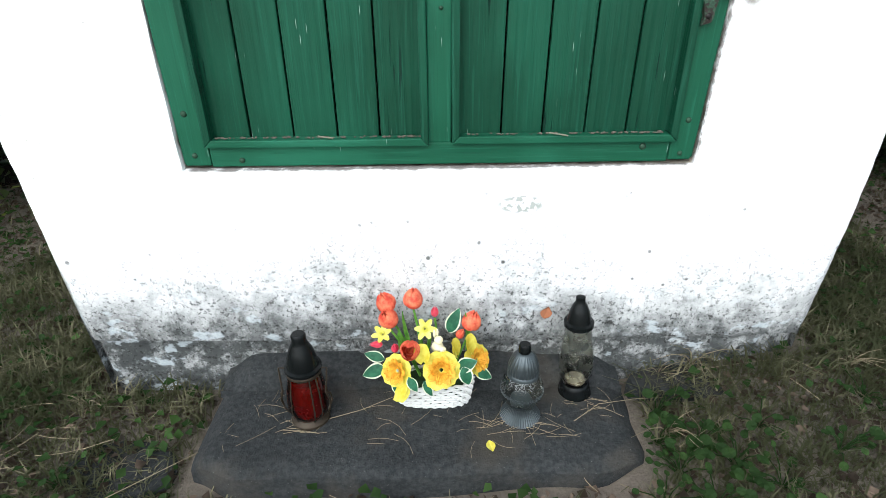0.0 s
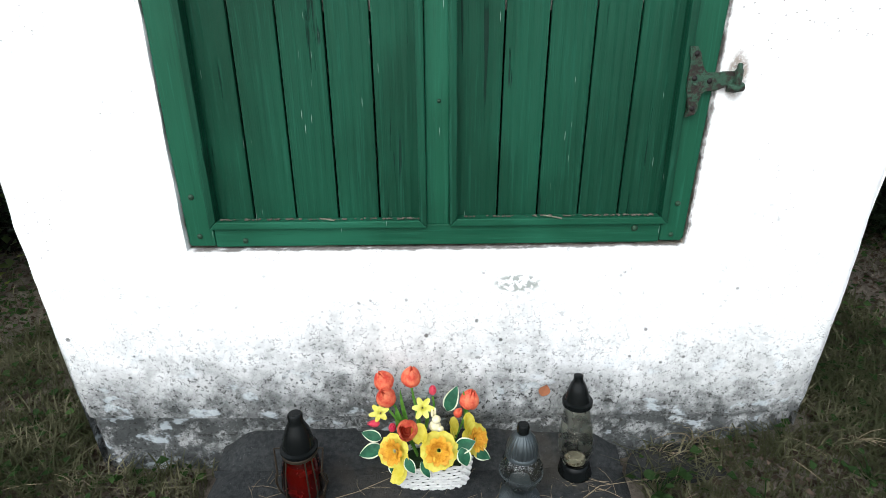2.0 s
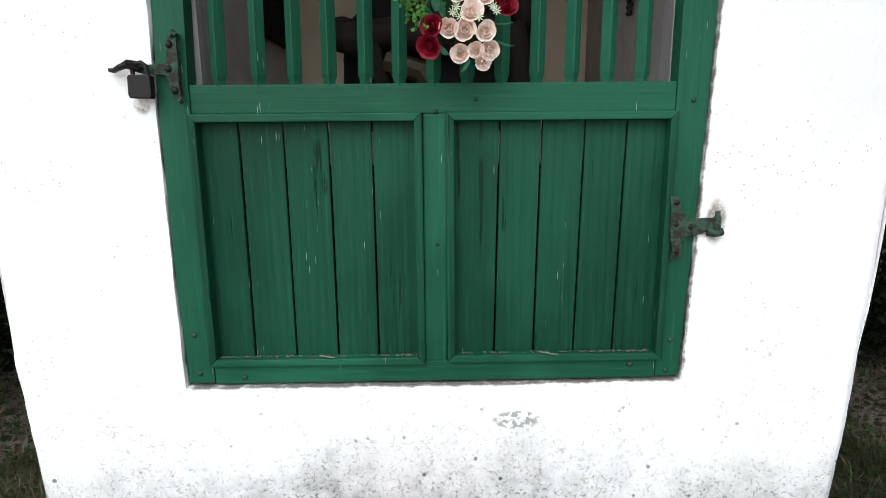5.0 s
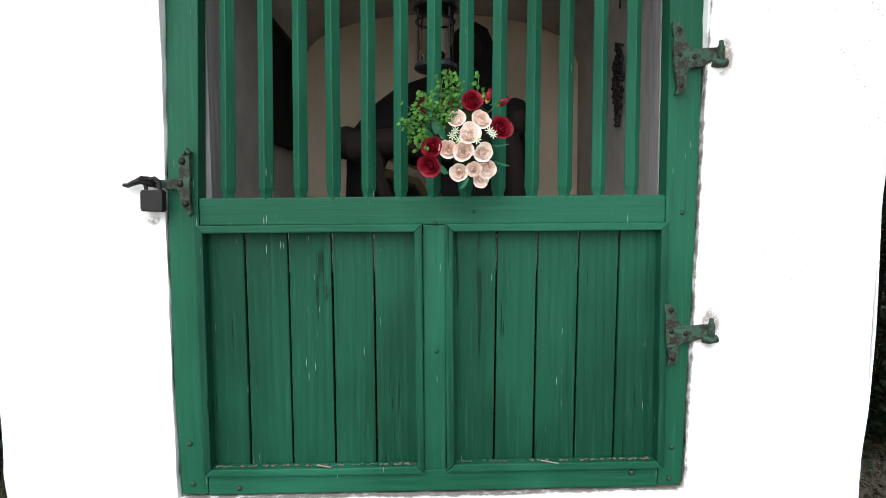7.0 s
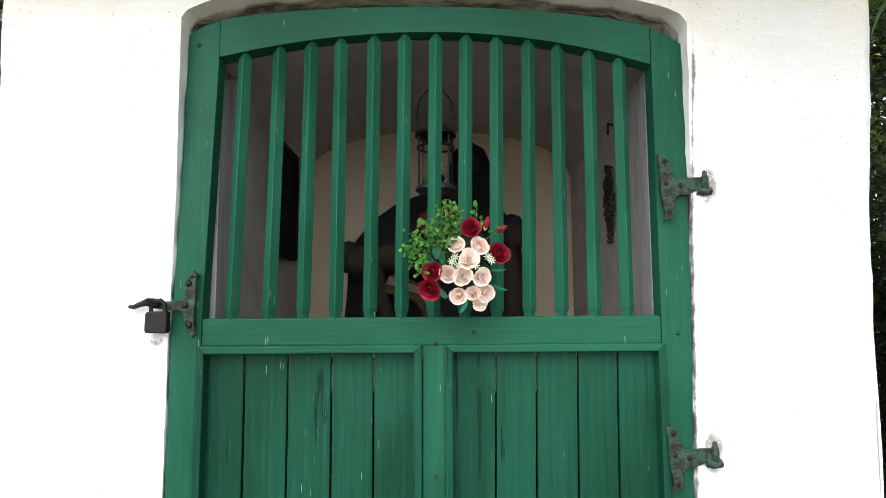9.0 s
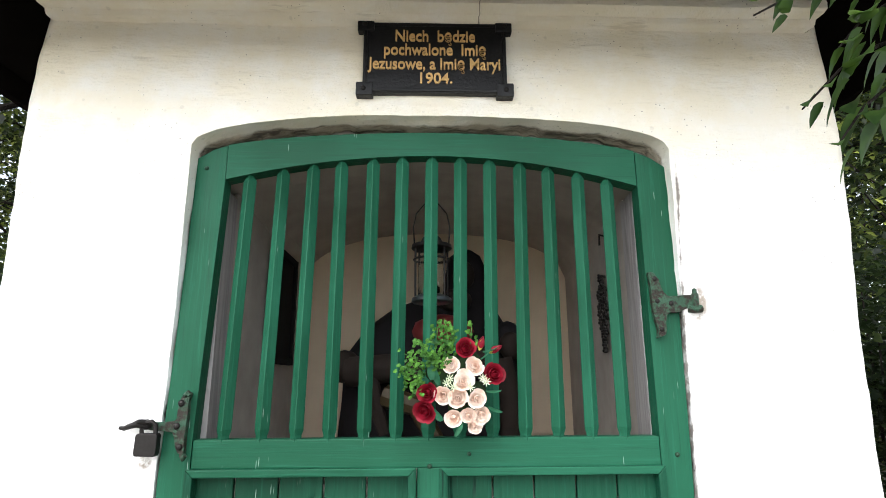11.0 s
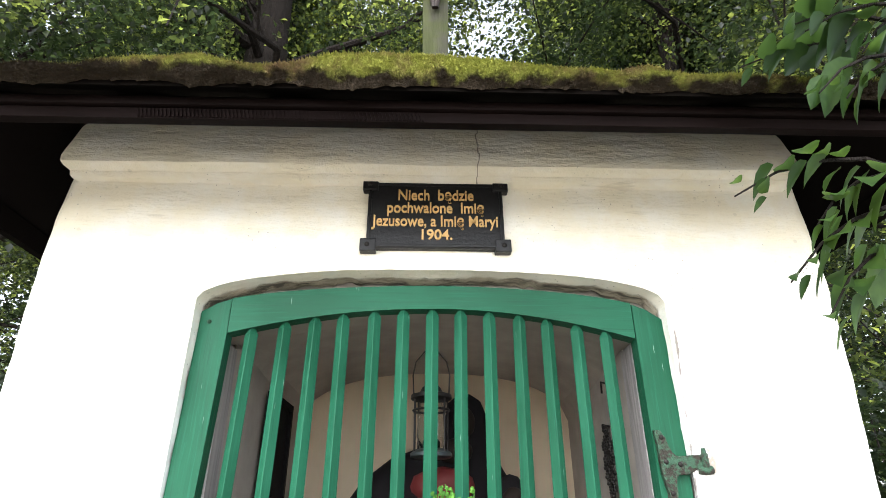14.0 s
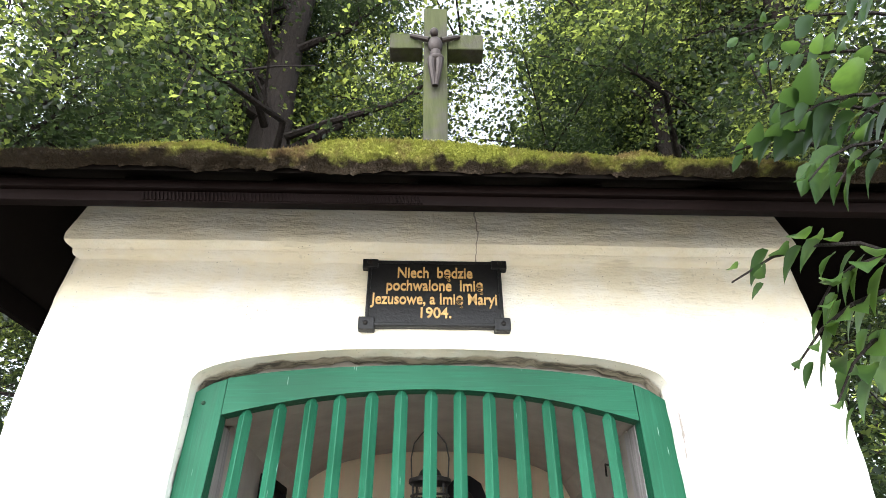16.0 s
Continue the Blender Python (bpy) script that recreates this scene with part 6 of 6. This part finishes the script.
# ---- branch hanging in front of the eaves ----
def build_branch():
    t = thing("leafy_branch", "leafy branch with broad toothed green leaves hanging beside the wall", "branch", at=(0, 0, 0))
    rng = np.random.default_rng(11)
    twigs = [
        ((0.941, -0.46, 2.439), (0.642, -0.51, 2.419), 7, 0.125),
        ((0.891, -0.48, 2.356), (0.628, -0.53, 2.248), 6, 0.125),
        ((1.002, -0.4, 2.465), (0.571, -0.45, 2.376), 15, 0.085),
        ((0.848, -0.42, 2.165), (0.483, -0.47, 2.089), 13, 0.072),
        ((0.881, -0.38, 2.111), (0.563, -0.43, 1.96), 12, 0.085),
        ((0.861, -0.4, 2.157), (0.609, -0.45, 2.039), 11, 0.085),
        ((1.087, -0.45, 2.654), (0.637, -0.5, 2.543), 14, 0.075),
        ((0.981, -0.48, 2.481), (0.645, -0.53, 2.384), 6, 0.12),
        ((1.198, -0.42, 2.835), (0.677, -0.47, 2.705), 9, 0.085),
        ((1.138, -0.5, 2.845), (0.867, -0.55, 2.716), 7, 0.12),
        ((0.917, -0.48, 2.349), (0.671, -0.53, 2.239), 6, 0.12),
        ((0.872, -0.36, 2.043), (0.624, -0.41, 1.912), 12, 0.085),
        ((1.041, -0.44, 2.541), (0.772, -0.49, 2.377), 8, 0.105),
    ]
    bm = bmesh.new()
    tube(bm, [(1.52, -0.41, 1.5), (1.42, -0.41, 2.1), (1.38, -0.41, 2.5), (1.48, -0.41, 3.0)], 0.02, 7, 0.010)
    C, A, N, L, W = [], [], [], [], []
    for a, b, n, size in twigs:
        a, b = Vector(a), Vector(b)
        mid = a.lerp(b, 0.5) + Vector((0, 0, 0.05))
        pts = [a, a.lerp(mid, 0.5) + Vector((0, 0, 0.02)), mid, mid.lerp(b, 0.5) + Vector((0, 0, 0.012)), b]
        part("twig", tube(bmesh.new(), pts, 0.0055, 5, 0.0014), BARK, t, smooth=True)
        d = (b - a).normalized()
        for i in range(n):
            u = 0.25 + 0.75 * (i + 0.5) / n
            p = (a.lerp(mid, u * 2) if u < 0.5 else mid.lerp(b, u * 2 - 1)) + Vector(rng.normal(size=3)) * 0.012
            side = Vector((0.1, -0.72, 0.55)) * (1 if i % 2 else -1)
            ax = d * 0.9 + side * rng.uniform(0.4, 1.1) + Vector((0, -0.1, -0.15))
            s = 1.0 * size * rng.uniform(0.75, 1.15) * (1.0 if i < n - 3 else 0.6)
            C.append(p), A.append(ax), N.append(Vector((rng.normal() * 0.35, 0.45 + rng.normal() * 0.35, 0.85))), L.append(s), W.append(s * rng.uniform(0.20, 0.27))
    part("stem", bm, BARK, t, smooth=True)
    # each leaf is its own piece
    for c, a, n, length, width in zip(C, A, N, L, W):
        a = a.normalized()
        s = a.cross(n).normalized()
        n = s.cross(a)
        bm = bmesh.new()
        rows = []
        for j in range(10):
            u = j / 9
            w = width * (math.sin(math.pi * min(1, u) ** 0.75) ** 0.85 if 0 < u < 1 else 0.03) * (1.0 + (0.06 if j % 2 else -0.03))
            p = c + a * length * u - n * length * 0.22 * u * u + Vector((0, 0, -0.05)) * u * u * length * 3
            rows.append([bm.verts.new(p + s * w * v + n * w * 0.28 * abs(v)) for v in (-1, -0.5, 0, 0.5, 1)])
        for p, q in zip(rows, rows[1:]):
            for i in range(4):
                bm.faces.new((p[i], p[i + 1], q[i + 1], q[i]))
        part("leaf", bm, LEAF_NEAR, t, smooth=True)


build_branch()


# ---- grass, weeds and litter ----
def free_ground(x, y):
    return not (-0.56 < x < 0.47 and -0.31 < y < 0.05) and not (-0.87 < x < 0.93 and -0.005 < y < 1.7)


LITTER = leaf_material("dead_leaf", (0.020, 0.015, 0.011), (0.27, 0.20, 0.15), (0.05, 0.03, 0.015), 0.9, 9)


def build_grass():
    rng = np.random.default_rng(21)
    verts, faces = [], []
    while len(faces) < 3 * 40000:
        x, y = (rng.uniform(-2.6, 2.6), rng.uniform(-0.95, 2.4)) if rng.random() < 0.3 else (rng.choice((-1, 1)) * rng.uniform(0.42, 1.5), rng.uniform(-0.5, 0.9))
        if not free_ground(x, y) or noise.noise((x * 2.2, y * 2.2, 7)) < rng.uniform(-0.7, 0.35):
            continue
        z = ground_z(x, y)
        h = rng.uniform(0.015, 0.075) * (0.7 if y < -0.1 else 1.2)
        a, b = rng.uniform(0, 2 * math.pi), rng.uniform(0.2, 1.5)
        dx, dy, w = math.cos(a), math.sin(a), rng.uniform(0.0012, 0.0028)
        n = len(verts)
        for u, k in ((0, 1), (0.5, 0.8)):
            px, py, pz = x + dx * h * b * u * u, y + dy * h * b * u * u, z - 0.004 + h * u
            verts += [(px - dy * w * k, py + dx * w * k, pz), (px + dy * w * k, py - dx * w * k, pz)]
        verts.append((x + dx * h * b, y + dy * h * b, z + h * (0.9 - 0.3 * b / 1.5)))
        faces += [(n, n + 1, n + 3), (n, n + 3, n + 2), (n + 2, n + 3, n + 4)]
    tagged(raw("grass", verts, faces, GRASS), "short dark grass in the shade round the chapel", "grass", kind="stuff")
    pts = []
    while len(pts) < 14000:
        x, y = rng.uniform(-2.2, 2.2), rng.uniform(-0.7, 1.6)
        if free_ground(x, y):
            pts.append((x, y, ground_z(x, y) + rng.uniform(0.002, 0.02)))
    k = len(pts)
    ax = np.stack([rng.normal(size=k), rng.normal(size=k), 0.25 * rng.normal(size=k)], 1)
    nn = np.stack([0.5 * rng.normal(size=k), 0.5 * rng.normal(size=k), np.ones(k)], 1)
    L = rng.uniform(0.008, 0.030, k)
    tagged(leaf_cloud("leaf_litter", pts, ax, nn, L, L * rng.uniform(0.2, 0.5, k), LITTER), "brown dead leaves and bark crumbs on the soil", "leaf litter", kind="stuff")
    # low ground leaves
    pts = []
    while len(pts) < 9000:
        x, y = rng.uniform(-2.6, 2.6), rng.uniform(-0.9, 2.4)
        if free_ground(x, y) and noise.noise((x * 1.7, y * 1.7, 2)) > rng.uniform(-0.5, 0.5):
            pts.append((x, y, ground_z(x, y) + rng.uniform(0.004, 0.05)))
    k = len(pts)
    ax = np.stack([rng.normal(size=k), rng.normal(size=k), 0.2 * rng.normal(size=k)], 1)
    nn = np.stack([0.35 * rng.normal(size=k), 0.35 * rng.normal(size=k), np.ones(k)], 1)
    L = rng.uniform(0.012, 0.034, k)
    tagged(leaf_cloud("ground_leaves", pts, ax, nn, L, L * rng.uniform(0.3, 0.5, k), WEED), "small dark leaves of creeping weeds in the grass", "weeds", kind="stuff")


def build_weeds():
    rng = np.random.default_rng(31)
    spots = [(0.50, -0.13, 9, 0.034), (0.55, -0.24, 12, 0.036), (0.60, -0.30, 10, 0.034), (0.49, -0.30, 9, 0.028), (0.68, -0.22, 8, 0.028), (0.53, -0.38, 10, 0.032), (0.66, -0.36, 8, 0.032), (0.47, -0.22, 8, 0.020), (-0.62, -0.33, 5, 0.026), (-0.80, -0.28, 5, 0.024), (0.80, -0.30, 7, 0.026), (0.95, -0.15, 6, 0.024), (1.05, 0.05, 6, 0.026), (-1.05, -0.1, 6, 0.026), (-1.1, 0.15, 6, 0.026), (0.44, -0.36, 8, 0.022)]
    for x, y, n, size in spots:
        z = ground_z(x, y)
        w = thing("weed", "low green weed with round leaves beside the step", "weed", group="weeds by the wall", at=(x, y, z - 0.004))
        for i in range(int(n * 1.8)):
            a = rng.uniform(0, 2 * math.pi)
            r, h = rng.uniform(0.01, 0.06), rng.uniform(0.015, 0.055)
            tip = Vector((math.cos(a) * r, math.sin(a) * r, h))
            bm = bmesh.new()
            tube(bm, [(0, 0, 0), tip * 0.5 + Vector((0, 0, 0.01)), tip], 0.0012, 4)
            nn = Vector((0.35 * rng.normal(), -0.25 + 0.35 * rng.normal(), 1)).normalized()
            t1 = Vector((math.cos(a), math.sin(a), 0))
            t1 = (t1 - nn * t1.dot(nn)).normalized()
            t2 = nn.cross(t1)
            s = 0.72 * size * rng.uniform(0.6, 1.1)
            mid = bm.verts.new(tip + t1 * s * 0.45 - nn * s * 0.06)
            ring = [bm.verts.new(tip + t1 * s * (0.5 - 0.55 * math.cos(k)) + t2 * s * 0.46 * math.sin(k) + nn * 0.06 * s * math.cos(3 * k)) for k in np.linspace(0, 2 * math.pi, 13)[:-1]]
            for k in range(12):
                bm.faces.new((ring[k], ring[(k + 1) % 12], mid))
            part("leaf", bm, WEED, w)
    # clumps of longer blades by the wall
    for x, y in ((0.54, -0.02), (0.63, 0.0), (0.97, -0.06), (-0.86, -0.06), (-1.0, -0.18), (0.50, -0.20)):
        z = ground_z(x, y)
        c = thing("grass_tuft", "tuft of half-dry grass at the foot of the wall", "grass tuft", group="grass tufts", at=(x, y, z - 0.005))
        for i in range(12):
            a, h, b = rng.uniform(math.pi, 2 * math.pi), rng.uniform(0.05, 0.13), rng.uniform(0.4, 1.2)
            bm = bmesh.new()
            d = Vector((math.cos(a), math.sin(a), 0))
            pts = [d * h * b * u * u + Vector((0, 0, h * u * (1 - 0.45 * b * u * u / 1.2))) for u in np.linspace(0, 1, 5)]
            tube(bm, pts, 0.0016, 4, 0.0004)
            part("blade", bm, STRAW if i % 3 else GRASS, c)


def build_litter():
    """Dry stalks and needles on the step and the ground, one fallen yellow leaf, a withered leaf on the wall."""
    rng = random.Random(8)
    stalks = []
    for _ in range(60):
        x, y = rng.uniform(-0.48, 0.42), rng.uniform(-0.25, -0.05)
        stalks.append((x, y, 0.2975, rng.uniform(0.02, 0.09), rng.uniform(0, math.pi), 0.0004))
    for cx, cy in ((-0.31, -0.18), (0.12, -0.17), (0.34, -0.12), (0.20, -0.19)):
        for _ in range(8):
            stalks.append((cx + rng.uniform(-0.04, 0.04), cy + rng.uniform(-0.02, 0.03), 0.298, rng.uniform(0.03, 0.09), rng.uniform(-0.6, 1.2), 0.0005))
    for _ in range(220):
        x, y = rng.uniform(-1.3, 1.4), rng.uniform(-0.6, 0.3)
        if free_ground(x, y) and free_ground(x + 0.08, y) and free_ground(x - 0.08, y):
            stalks.append((x, y, ground_z(x, y) + rng.uniform(0.008, 0.03), rng.uniform(0.03, 0.16), rng.uniform(0, math.pi), 0.0007))
    verts, faces = [], []
    for x, y, z, ln, a, r in stalks:
        dx, dy = math.cos(a) * ln / 2, math.sin(a) * ln / 2
        bend = rng.uniform(-0.15, 0.15) * ln
        n = len(verts)
        lift = rng.uniform(0, 0.12) * ln if z > 0.2985 or ln > 0.1 else 0.0
        for u in (-1, -0.33, 0.33, 1):
            ox, oy = -math.sin(a) * bend * (1 - u * u), math.cos(a) * bend * (1 - u * u)
            px, py, pz = x + dx * u + ox, y + dy * u + oy, z + lift * (u + 1) / 2 - (0.001 if abs(u) == 1 else 0)
            verts += [(px - math.sin(a) * r, py + math.cos(a) * r, pz), (px + math.sin(a) * r, py - math.cos(a) * r, pz), (px, py, pz + r * 1.6)]
        for k in range(3):
            b = n + 3 * k
            faces += [(b, b + 1, b + 4, b + 3), (b + 1, b + 2, b + 5, b + 4), (b + 2, b, b + 3, b + 5)]
    tagged(raw("dry_stalks", verts, faces, STRAW), "dry grass stalks and needles scattered on step and ground", "litter", kind="stuff")
    for pts, r in ((((-0.25, -0.155, 0.300), (-0.18, -0.135, 0.306), (-0.105, -0.105, 0.318)), 0.0010), (((-0.83, -0.45, 0.25), (-0.68, -0.33, 0.262), (-0.52, -0.22, 0.275)), 0.0013), (((0.30, -0.17, 0.298), (0.36, -0.14, 0.32), (0.45, -0.12, 0.315), (0.53, -0.10, 0.30)), 0.0009), (((0.52, -0.03, 0.30), (0.70, -0.04, 0.345), (0.92, -0.02, 0.36)), 0.0010)):
        tagged(part("dry_stalk", tube(bmesh.new(), pts, r, 6, r * 0.5), STRAW), "long pale dry grass stalk", "stalk", group="long dry stalks")
    for name, label, at, ax, nn, L, W, mt in (("fallen_leaf", "small yellow fallen leaf on the step", (0.105, -0.225, 0.2955), (0.2, -1, 0), (0, 0, 1), 0.030, 0.010, YELLOW), ("withered_leaf", "withered brown leaf stuck to the wall", (0.245, -0.012, 0.470), (0.3, 0, 1), (0, -1, 0.1), 0.032, 0.014, ORANGE)):
        bm = bmesh.new()
        rows = []
        a, n = Vector(ax).normalized(), Vector(nn)
        s = a.cross(n).normalized()
        for j in range(7):
            u = j / 6
            w = W * math.sin(math.pi * min(0.98, u + 0.02)) ** 0.8
            rows.append([bm.verts.new(Vector(at) + a * L * u + s * w * v + n * (0.0025 + 0.003 * abs(v))) for v in (-1, 0, 1)])
        for p, q in zip(rows, rows[1:]):
            for i in range(2):
                bm.faces.new((p[i], p[i + 1], q[i + 1], q[i]))
        tagged(part(name, bm, mt if mt is YELLOW else simple("withered_leaf_brown", (0.30, 0.12, 0.06), 0.8)), label, "leaf")
    # crumbs of bark and dust along the lower mouldings of the door
    bm = bmesh.new()
    for _ in range(170):
        x = rng.uniform(-0.445, 0.46)
        if -0.03 < x < 0.05:
            continue
        r = rng.uniform(0.0008, 0.0026)
        ball(bm, (x, rng.uniform(0.003, 0.010), (0.9015 if x < 0 else 0.9045) + r * 0.7), (r * rng.uniform(1, 2.5), r, r), 1)
    tagged(part("door_ledge_debris", bm, simple("grey_debris", (0.10, 0.085, 0.07), 0.9)), "grey crumbs and dust on the panel ledges", "debris", kind="stuff")
    for x0, z0, x1, z1 in ((0.225, 0.908, 0.262, 0.905), (-0.235, 0.906, -0.205, 0.905)):
        tagged(part("straw", tube(bmesh.new(), [(x0, -0.004, z0 + 0.002), (x1, -0.010, z1)], 0.0016, 6), WAX), "pale splinter lying on the door ledge", "straw", group="splinters on the ledge")


build_grass()
build_weeds()
build_litter()
